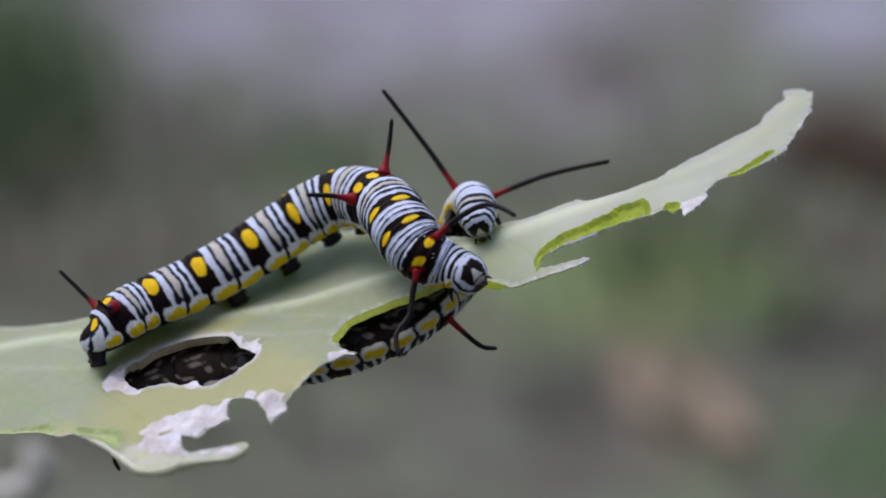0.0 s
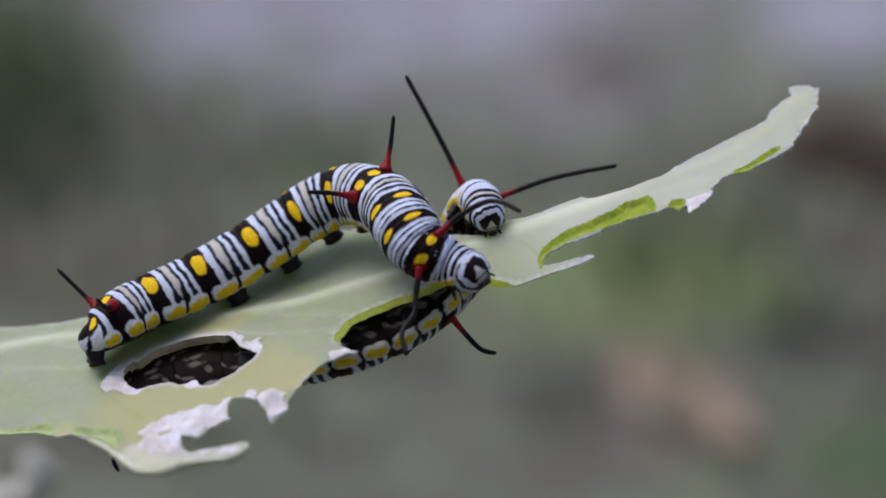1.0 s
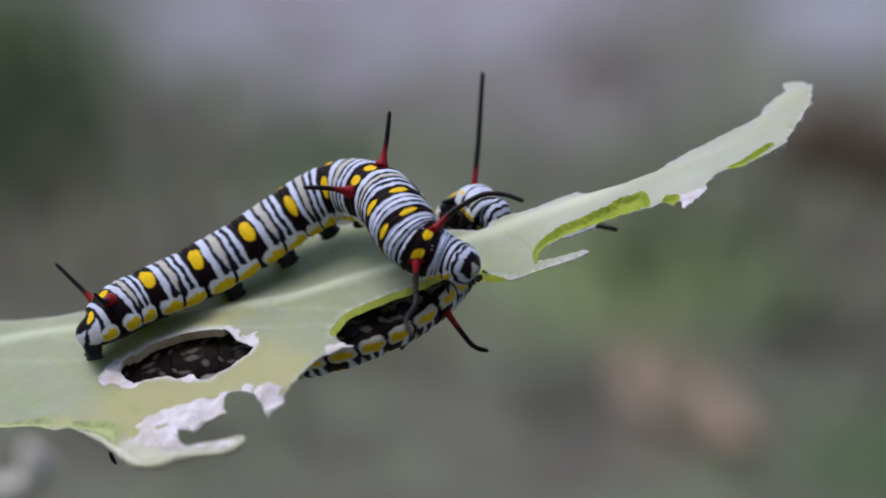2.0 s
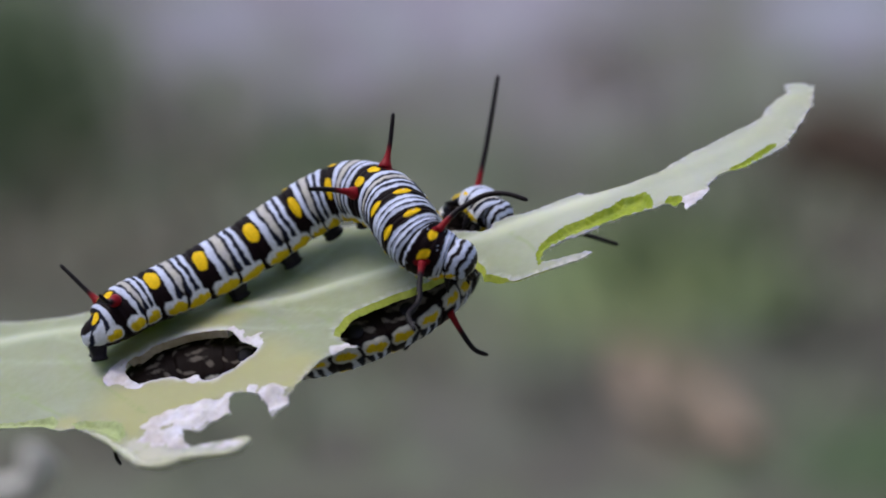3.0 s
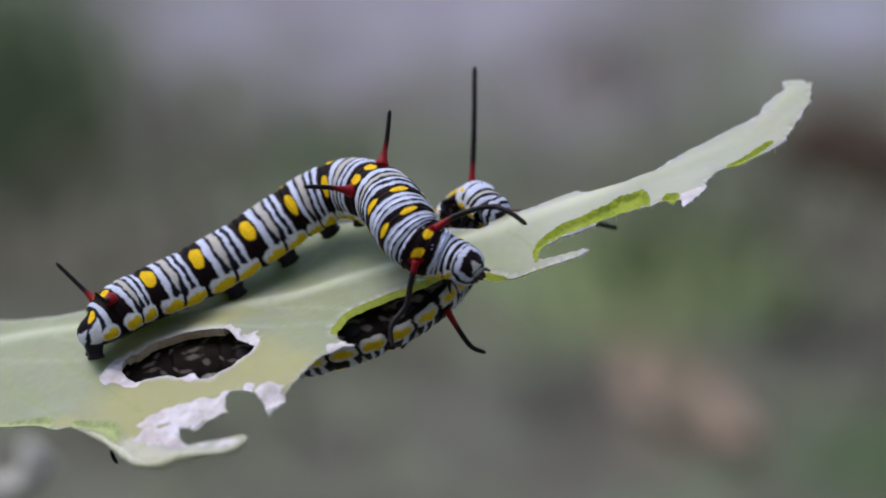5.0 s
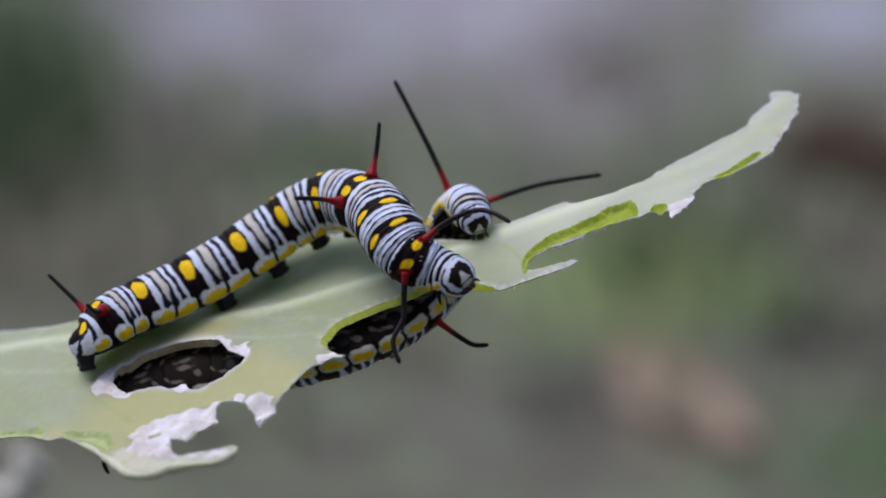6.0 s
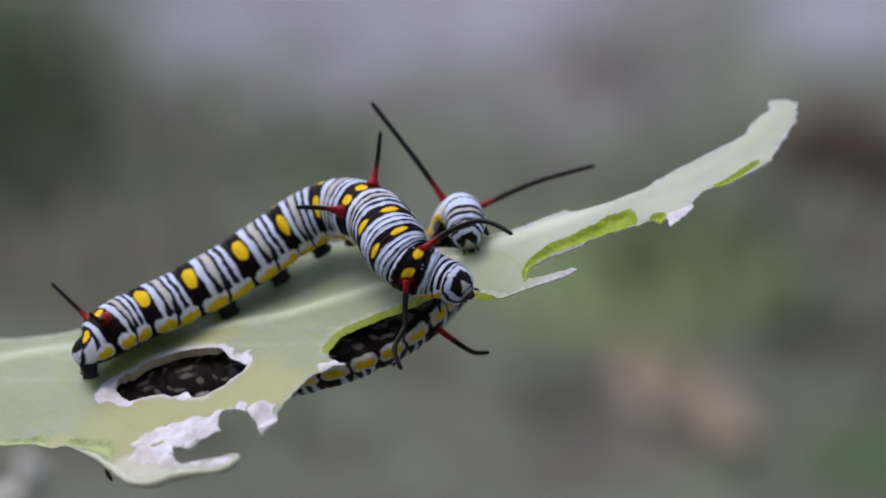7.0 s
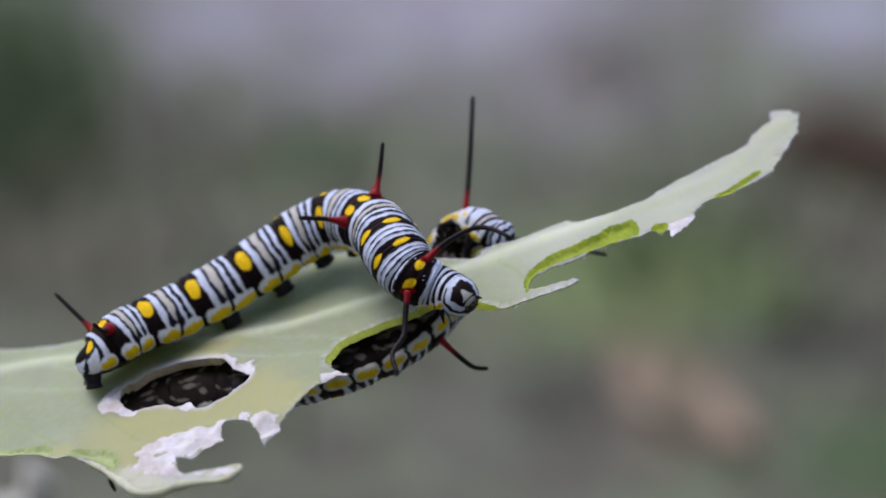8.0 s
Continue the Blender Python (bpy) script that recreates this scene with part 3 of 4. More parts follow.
    leaf = part("leaf", me, BLADE, plant, "thick pale green milkweed leaf, eaten into holes and bites")
    for k in range(1, len(GROOVES) + 1):
        if (ledge_of == k).any():
            used, verts, faces = patch(ledge_of == k)
            part("gnawed_ledge", mesh_of("gnawed_ledge", verts, faces), FLESH if k < 4 else HEALED, leaf, "bright green gnawed ledge" if k < 4 else "pale healed green ledge")
    for comp in range(1, islands + 1):
        used, verts, faces = patch(island == comp)
        part("dried_margin", mesh_of("dried_margin", verts, faces), DRY, leaf, "crumpled dry white margin of a bite")
    # the cut face of the leaf along every edge: juicy green where freshly bitten, else pale
    kinds = {"cut_edge": [], "pale_edge": [], "hole_edge": []}
    tri_of = {}
    for k, t in enumerate(tris):
        for i in range(3):
            tri_of[(t[i], t[(i + 1) % 3])] = k
    for a, b in rim:
        m = (co[a] + co[b]) / 2
        fresh = any(math.hypot(m[0] - x, m[1] - y) < r for x, y, r in FRESH + THIN) and not island[tri_of[(a, b)]] and m[1] < 0
        inner = -26 < m[0] < -14 and -4.2 < m[1] < 0
        kinds["hole_edge" if inner else "cut_edge" if fresh else "pale_edge"].append((a, b))
    for nm, mt, lb in (("cut_edge", CUT, "fresh green cut edge of the leaf"), ("pale_edge", PALE, "pale healed edge of the leaf"), ("hole_edge", TAN, "thick tan wall of the hole")):
        follow = dict(kinds[nm])
        starts = [a for a in follow if a not in set(follow.values())] or list(follow)[:1]
        while follow:
            a = starts.pop() if starts else next(iter(follow))
            if a not in follow:
                continue
            run = [a]
            while run[-1] in follow:
                run.append(follow.pop(run[-1]))
            k = len(run)
            bulge = np.array([0.5 * (up[v] + down[v]) for v in run])
            fs = [(i, i + 1 + 0, k + i + 1, k + i) for i in range(k - 1)] + [(k + i, k + i + 1, 2 * k + i + 1, 2 * k + i) for i in range(k - 1)]
            part(nm, mesh_of(nm, np.vstack([up[run], bulge, down[run]]), [f_[::-1] for f_ in fs]), mt, leaf, lb)
    # the margin is rolled into a pale lip along the near lobe
    lip = even(spline([(-27.4, -9.8), (-26.2, -11.4), (-25.3, -13.4), (-24.5, -15.0), (-23.9, -16.4), (-23.1, -17.2), (-21.8, -17.6), (-21.0, -17.3), (-19.3, -17.8), (-17.8, -18.5), (-16.9, -18.2), (-16.4, -17.4), (-17.5, -16.8)], 8), 0.2)
    k = np.linspace(0, 1, len(lip))
    lip = np.column_stack([lip, lift(lip[:, 0], lip[:, 1]) - 0.12])
    rad = (0.12 + 0.16 * np.sin(math.pi * k) + 0.05 * np.sin(23 * k) + 0.03 * np.sin(61 * k)) * smoothstep(0, 0.06, k) + 0.03
    v, f = tube(lip, rad, 10)
    part("rolled_rim", mesh_of("rolled_rim", v * MM, f), RIM, leaf, "rolled cream-coloured margin")
    # loose fibres along the torn edge
    rnd = random.Random(12)
    verts, faces = [], []
    edge_ids = [a for a, b in rim if co[a][0] > 4 and co[a][1] < 6]
    for a in rnd.sample(edge_ids, min(90, len(edge_ids))):
        p = np.array([co[a][0], co[a][1], up[a][2] / MM - 0.1])
        d = np.array([rnd.uniform(-0.5, 0.5), rnd.uniform(-1, 0.1), rnd.uniform(-0.7, 0.3)]) * rnd.uniform(0.15, 0.42)
        v, f = tube([p, p + d * 0.5 + np.array([0, 0, 0.05]), p + d], [0.022, 0.016, 0.006], 5)
        k = len(verts)
        verts += list(v * MM)
        faces += [tuple(i + k for i in q) for q in f]
    tagged(part("fibre", mesh_of("fibre", verts, faces), DRY, leaf, "fine white torn fibres"), kind="stuff")
    return leaf


def build_plant():
    plant = new("milkweed_plant")
    plant.matrix_world = LEAF0
    tagged(plant, "gnawed milkweed plant with one long pale leaf in front", "plant")
    build_leaf(plant)
    # the stalk stands outside the view and carries the leaf by a short petiole
    inv = LEAF0.inverted()
    base, top_ = LEAF0 @ Vector((-0.056, 0.014, -0.003)), None
    foot = Vector((base.x - 0.012, base.y + 0.004, -0.01))
    path = [inv @ foot.lerp(base, k) for k in np.linspace(0, 1, 14)]
    path = [np.array(p) / MM for p in path]
    path = [p + np.array([1.2 * math.sin(i * 0.9), 1.0 * math.cos(i * 0.7), 0]) * (0 < i < 13) for i, p in enumerate(path)]
    v, f = tube(spline(path, 4), np.linspace(4.0, 2.6, 53), 16)
    part("stalk", mesh_of("stalk", v * MM, f), STALK, plant, "green milkweed stalk")
    v, f = tube(spline([(-58, 15.0, -3.5), (-55, 14.4, -1.8), (-52, 13.2, -0.9), (-48, 11.7, -0.4)], 6), np.linspace(2.2, 0.9, 19), 12)
    line = spline([(-62.0, 100.3, -65.2), (-59.2, 100.3, -66.3), (-56.3, 100.3, -66.6), (-54.1, 100.3, -65.4), (-53.8, 100.3, -63.3), (-55.0, 100.3, -61.7)], 8)
    k = np.linspace(0, 1, len(line))
    v2, f2 = tube(line, 0.5 + 2.3 * np.sin(math.pi * np.clip(0.12 + 0.86 * k, 0, 1)) ** 0.6, 18, 0.6)
    v2 = v2 + np.array([[0.2 * math.sin(a[0] * 1.1), 0, 0.25 * math.sin(a[0] * 0.7 + a[1])] for a in v2])
    part("lower_leaf", mesh_of("lower_leaf", v2 * MM, f2), WITHERED, plant, "pale withered curled leaf behind")
    part("petiole", mesh_of("petiole", v * MM, f), VEIN, plant)
    return plant


PLANT = build_plant()

# ---- the caterpillars ----
BLACK = np.array((0.008, 0.004, 0.005))
NAVY = np.array((0.010, 0.012, 0.024))
WHITE = np.array((0.615, 0.68, 0.885))
FLANK = np.array((0.62, 0.65, 0.71))
CREAM = np.array((0.54, 0.53, 0.47))
LILAC = np.array((0.48, 0.47, 0.55))
YELLOW = np.array((0.84, 0.55, 0.008))
# the low flank's yellow, darkened: its shade is put into the colour
SHADED_YELLOW = np.array((0.66, 0.47, 0.012))
RED = np.array((0.25, 0.009, 0.015))
BELLY = np.array((0.010, 0.006, 0.005))
# rings from tail to neck
RINGS = ["tail", "horned", "plain", "plain", "plain", "plain", "plain", "horned", "front", "front", "horned_front", "neck"]
# pale stripes on a black ring: start, end (share of the ring's length), colour, the angle at which it ends on the flank
STRIPES = {
    "plain": [(0.285, 0.412, WHITE, 104), (0.475, 0.61, CREAM, 88), (0.675, 0.752, WHITE, 97), (0.83, 0.915, WHITE, 102)],
    "horned": [(0.38, 0.51, WHITE, 104), (0.575, 0.675, CREAM, 92), (0.735, 0.81, WHITE, 98), (0.88, 0.95, WHITE, 102)],
    "front": [(0.47, 0.605, WHITE, 104), (0.66, 0.80, WHITE, 98), (0.86, 0.95, WHITE, 102)],
    "horned_front": [(0.0, 0.05, WHITE, 104), (0.66, 0.79, WHITE, 104), (0.815, 0.95, WHITE, 104)],
    "neck": [(0.14, 0.38, WHITE, 104), (0.57, 0.76, WHITE, 104), (0.93, 1.02, WHITE, 104)],
    "tail": [(0.06, 0.30, WHITE, 132), (0.36, 0.60, WHITE, 130), (0.70, 0.86, WHITE, 106)],
    "pale_front": [(-0.1, 0.42, WHITE, 104), (0.48, 0.72, CREAM, 104), (0.76, 1.1, WHITE, 104)],
    "pale_horned_front": [(-0.1, 1.1, WHITE, 104)],
    "pale_neck": [(-0.1, 0.30, WHITE, 104), (0.35, 0.60, WHITE, 104), (0.70, 0.80, LILAC, 104), (0.92, 1.1, WHITE, 104)],
}


def ripple(x, y, seed):
    """Smooth, uneven waves between about -1 and 1."""
    return (np.sin(1.0 * x + 0.7 * y + 5.1 * seed) + np.sin(1.9 * x - 1.3 * y + 2.3 * seed + 1.0) + 0.7 * np.sin(3.7 * x + 2.9 * y + 7.7 * seed) + 0.5 * np.sin(7.1 * y - 5.3 * x + 3.9 * seed)) / 2.4


def ring_pattern(kind, s, th, seed, wide=0.0):
    """The colours of a ring: s from 0 (tailward) to 1, th the angle from the back (signed). wide: for the broad flank plates, the size of the belly's blotches."""
    ath = np.degrees(np.abs(th))
    # lengths in ring shares and degrees, both scaled to like distances
    gx, gy = 9.0 * s, 0.11 * np.degrees(th)
    q = s + 0.013 * np.sin(2.3 * th + seed * 1.7) + 0.010 * ripple(gx * 0.5, gy, seed) + 0.004 * ripple(gx * 2, gy * 2.6, seed + 1)
    col = np.empty(s.shape + (3,))
    col[:] = BLACK

    def lay(mask, colour):
        nonlocal col
        col = col * (1 - mask[..., None]) + np.asarray(colour) * mask[..., None]

    # the fine lines between the stripes are bluish
    for one, two in zip(STRIPES[kind][:-1], STRIPES[kind][1:]):
        if two[0] - one[1] < 0.13:
            lay(smoothstep(one[1] - 0.04, one[1], q) * (1 - smoothstep(two[0], two[0] + 0.04, q)), NAVY)
    for k, (a, b, c, end) in enumerate(STRIPES[kind]):
        soft = c is CREAM or c is LILAC
        w = 0.024 if soft else 0.014
        a2 = a + 0.016 * ripple(gy * 0.8 + 11 * a, 0 * gy, seed + k)
        b2 = b + 0.016 * ripple(gy * 0.8 - 17 * b, 0 * gy, seed + 2 * k + 1)
        taper = smoothstep(0.6 * end, end + 6, ath) * (0.5 if soft else 0.22) * (b - a)
        m = smoothstep(a2 - w + taper, a2 + w + taper, q) * (1 - smoothstep(b2 - w - taper, b2 + w - taper, q)) * (1 - smoothstep(end - 5, end + 5, ath))
        if kind == "tail" and k < 2:
            m = m * smoothstep(56, 66, ath + 7 * ripple(gx, gy, seed))
        low = smoothstep(40, 100, ath)[..., None]
        if soft:
            veil_ = np.clip(0.5 + 0.5 * ripple(gx * 1.5, gy * 1.4, seed + 4), 0, 1)[..., None]
            tint = CREAM * (1 - 0.6 * veil_) + LILAC * 0.6 * veil_
        else:
            tint = np.asarray(c) * (1 - low) + FLANK * low
            tint = tint * (1 - 0.10 * np.clip(ripple(gx * 2.2, gy * 0.9, seed + 7), 0, 1))[..., None]
        lay(m, tint)
    # fleshy pale lobes with ragged yellow hearts, two low on each flank
    lobes = [(0.325, 0.255, 0.0025), (0.80, 0.245, -0.001)]
    if wide:
        lobes = [(0.27, 0.235, 0.001), (0.76, 0.235, -0.001)]
    if kind == "tail":
        lobes = [(0.76, 0.22, 0.0)]
    mid_y, tall = (107, 19) if wide else (109.5, 20.5)
    for k, (c0, half, slant) in enumerate(lobes):
        x = q - c0 - slant * (ath - 106) + 0.018 * ripple(gy * 0.9, gx, seed + 3 * k)
        y = ath - mid_y + 2.4 * ripple(gx * 0.9, gy * 0.7, seed + 5 + k)
        d = (np.abs(x / half) ** (4 if wide else 2.6) + np.abs(y / tall) ** 2.6) ** (1 / (4 if wide else 2.6))
        lay(1 - smoothstep(0.90, 1.04, d), CREAM if wide else FLANK)
        # a second pale tuft stands above the tailward lobe
        if k == 0 and kind == "plain" and not wide:
            tuft = np.hypot((q - 0.50 + 0.003 * (ath - 96)) / 0.055, (ath - 97) / 8)
            lay(1 - smoothstep(0.75, 1.1, tuft), FLANK)
        e = 0.30 * ripple(gx * 1.1, gy * 0.9, seed + 2.2 * k) + 0.16 * ripple(gx * 2.6, gy * 2.2, seed + k)
        if wide:
            d = np.minimum(np.hypot((x + 0.36 * half) / (half * 0.42), (y + 1) / 9.0), np.hypot((x - 0.16 * half) / (half * 0.54), (y + 4) / 10.5)) + e * 0.9
        else:
            d = np.minimum(np.hypot((x + 0.34 * half) / (half * 0.56), (y - 3.5) / 10.8), np.hypot((x - 0.24 * half) / (half * 0.64), (y + 0.5) / 11.8)) + e * 0.55
        lay(1 - smoothstep(0.86, 1.10, d), SHADED_YELLOW)
    # a dark wedge runs up between the lobes
    mid_ = 0.515 if wide else 0.575
    wedge = (0.020 if wide else 0.026) * smoothstep(72, 106, ath) + 0.008
    if kind != "tail":
        lay((1 - smoothstep(wedge - 0.012, wedge + 0.008, np.abs(q - mid_ + 0.002 * (ath - 100)))) * smoothstep(82, 90, ath) * (1 - smoothstep(116, 124, ath)), BLACK)
    lay(smoothstep(*((124, 130) if wide else (129, 134)), ath + 2 * ripple(gx, gy, seed + 9)), BELLY)
    # pale blotches and curls on the belly
    grow = wide or 1.0
    for c0, a0, hs, ha in ((0.30 + 0.1 * math.sin(seed * 5), 141 + 5 * math.sin(seed * 9), 0.13, 5), (0.74, 150 + 6 * math.sin(seed * 7), 0.09, 9), (0.5, 172, 0.2, 6), (0.08, 156, 0.05, 7)):
        x, y = (q - c0 + 0.006 * (ath - a0)) / (hs * grow), (ath - a0) / (ha * grow)
        d = np.hypot(x, y) + 0.3 * ripple(gx * 1.3, gy * 1.1, seed + a0)
        blot = (0.55 if wide and grow < 1.2 else 0.75) * (1 - smoothstep(0.35, 1.15, d))
        lay(np.clip(blot, 0, 1), (0.24, 0.21, 0.175))
    spots = {"plain": (0.125, 39.5, 0.126, 22.5), "horned": (0.20, 18, 0.13, 11), "front": (0.23, 31, 0.125, 18), "horned_front": (0.30, 25, 0.095, 15), "neck": (0.30, 52, 0.16, 9), "tail": (0.46, 38, 0.14, 15),
             "pale_front": (0.55, 56, 0.20, 15), "pale_horned_front": (0.52, 58, 0.12, 17), "pale_neck": (0.15, 66, 0.10, 6)}
    c0, a0, hs, ha = spots[kind]
    if kind == "neck":
        a0 = np.where(th > 0, 46, 104)
    d = ((np.abs(q - c0 + 0.0006 * (ath - a0)) / hs) ** 2.1 + (np.abs(ath - a0) / ha) ** 2.1) ** (1 / 2.1) + 0.05 * ripple(gx * 1.3, gy * 1.3, seed + 6)
    lay(1 - smoothstep(0.9, 1.06, d), YELLOW)
    if "horned" in kind:
        d = np.hypot((q - (0.20 if kind == "horned" else 0.34)) / 0.15, (ath - 43) / 11)
        lay(1 - smoothstep(0.75, 1.1, d), RED * 0.75)
    # a few pale specks
    if kind in ("horned_front", "front"):
        for c0, a0 in ((0.52, -14), (0.50, -4), (0.10, -52), (0.14, 34), (0.56, 40)):
            d = np.hypot((q - c0) / 0.028, (np.degrees(th) - a0) / 1.6)
            lay(0.8 * (1 - smoothstep(0.5, 1.2, d)), WHITE)
    return col


def body_radius(q, slim=False):
    tail = np.sqrt(np.clip(1 - (1 - np.clip(q / 0.11, 0, 1)) ** 2, 0.02, 1))
    neck = 1 - 0.36 * smoothstep(0.74, 1.0, q) if slim else 1 - 0.36 * smoothstep(0.84, 1.0, q)
    return tail * neck * (1 - 0.03 * np.cos(9 * q))


class Body:
    """The line of a caterpillar's back: control rows of u, v, h and the back's direction, from tail to neck (mm)."""

    def __init__(self, rows, radius, lengths, slim=False):
        self.slim = slim
        self.line = even(spline(rows, 24), 0.05)
        d = np.linalg.norm(np.diff(self.line[:, :3], axis=0), axis=1)
        self.s = np.concatenate([[0], np.cumsum(d)])
        self.length, self.radius = self.s[-1], radius
        share = np.cumsum([0] + lengths)
        self.bounds = share / share[-1]

    def frame_at(self, q):
        s = q * self.length
        at = lambda x: np.array([np.interp(x, self.s, self.line[:, i]) for i in range(6)])
        p, t = at(s), at(min(s + 0.3, self.length))[:3] - at(max(s - 0.3, 0))[:3]
        t /= np.linalg.norm(t)
        up_ = p[3:] - t * (p[3:] @ t)
        up_ /= np.linalg.norm(up_)
        c = p[:3]
        if q < 0 or q > 1:
            c = c + t * (s - min(max(s, 0), self.length))
        return c, t, up_, np.cross(t, up_)

    def skin(self, q, th, fold=1.0):
        """A point on the skin; th from the back, positive to the body's left."""
        c, t, up_, side = self.frame_at(q)
        r = self.radius * float(body_radius(np.array(min(max(q, 0), 1)), self.slim)) * fold
        k = np.cos(th)
        flat = 1 - 0.30 * smoothstep(0.30, 0.95, -k)
        bulge = 1 + 0.05 * np.exp(-((np.abs(np.degrees(th)) - 108) / 14) ** 2)
        return c + np.multiply.outer(r * k * flat, up_) - np.multiply.outer(r * np.sin(th) * bulge, side)


def build_ring(body, i, thing, seed, pale):
    kind = "pale_" + RINGS[i] if pale and i >= 9 else RINGS[i]
    q0, q1 = body.bounds[i], body.bounds[i + 1]
    rows, cols = 64, 176
    s = np.linspace(0.0 if i == 0 else -0.07, 1.07, rows)
    th = np.linspace(-math.pi, math.pi, cols, endpoint=False)
    pivot = body.frame_at(q0)[0]
    fold = 1 - 0.055 * (np.exp(-(s / 0.07) ** 2) * (i > 0) + np.exp(-((1 - s) / 0.07) ** 2)) - 0.012 * np.cos(2 * math.pi * 5.5 * s) - 0.9 * np.clip(np.abs(s - 0.5) - 0.5, 0, 1) ** 1.0 * 1.4
    # the flank swells into two lobes a ring
    low = np.exp(-((np.abs(np.degrees(th)) - 113) / 13) ** 2)
    swell = 0.055 * (np.exp(-((s - 0.34) / 0.15) ** 2) + np.exp(-((s - 0.79) / 0.15) ** 2)) - 0.02
    crease = 0.004 * np.cos(2 * math.pi * 9.3 * s + seed)
    verts = np.array([body.skin(q0 + (q1 - q0) * a, th, b + c * low + d * (1 - low)) for a, b, c, d in zip(s, fold, swell, crease)])
    verts = verts.reshape(-1, 3)
    faces = [(r * cols + c, r * cols + (c + 1) % cols, (r + 1) * cols + (c + 1) % cols, (r + 1) * cols + c) for r in range(rows - 1) for c in range(cols)]
    faces = [f[::-1] for f in faces]
    if i == 0:
        faces.append(tuple(range(cols)))
    me = mesh_of("body_ring", (verts - pivot) * MM, faces)
    S, T = np.meshgrid(np.clip(s, 0, 1), th, indexing="ij")
    colour_layer(me, "pattern", ring_pattern(kind, S, T, seed + i * 0.7, (1.05 if i < 4 else 1.25 if i < 6 else 1.6) if pale and i < 9 else 0.0).reshape(-1, 3))
    m = Matrix.Translation(pivot * MM)
    return part("body_ring", me, SKIN, thing, "", m), pivot


def build_tentacle(ring, pivot, base, mids, tip, thick, red, swell, name="tentacle"):
    """A black filament with a swollen red foot; points in the leaf's millimetres, the red's length too."""
    base = np.array(base, float)
    path = even(spline([base, *mids, tip], 12), 0.16)
    t = np.linspace(0, 1, len(path))
    length = np.linalg.norm(np.diff(path, axis=0), axis=1).sum()
    rad = thick * (1 - 0.25 * t) + swell * thick * np.exp(-(t * length / 0.62) ** 2)
    rad[-1] *= 0.5
    rad[-2] *= 0.9
    rad = rad * (1 + 0.04 * np.sin(9 * t * length) + 0.03 * np.sin(23 * t * length + 1))
    v, f = tube(path, rad, 14)
    me = mesh_of(name, (v - base) * MM, f)
    k = np.repeat(smoothstep(0.75 * red, 1.45 * red, t * length), 14)[:, None]
    colour_layer(me, "pattern", RED * (1 - k) + np.array((0.012, 0.009, 0.011)) * k + np.array((0.03, 0.004, 0.012)) * k * (1 - k))
    return part(name, me, HORN, ring, "red-footed black filament", Matrix.Translation((base - pivot) * MM))


def build_leg(ring, pivot, body, q, th, length, thick, name, bend=0.0):
    base = body.skin(q, np.array([th]), 0.86)[0]
    c, t, up_, side = body.frame_at(q)
    out = (base - c) / np.linalg.norm(base - c)
    aim = 0.35 * out - 0.75 * up_
    aim /= np.linalg.norm(aim)
    ts = np.linspace(0, 1, 9)
    path = np.array([base + aim * length * k + t * bend * k * k for k in ts])
    rad = thick * (1.1 - 0.45 * ts + 0.28 * np.exp(-((ts - 0.9) / 0.12) ** 2)) if name == "proleg" else thick * (1 - 0.85 * ts)
    v, f = tube(path, rad, 12)
    me = mesh_of(name, (v - base) * MM, f)
    dark = np.array((0.014, 0.012, 0.018)) if name == "proleg" else np.array((0.012, 0.010, 0.012))
    colour_layer(me, "pattern", np.tile(dark, (len(v), 1)))
    return part(name, me, HORN, ring, "", Matrix.Translation((base - pivot) * MM))


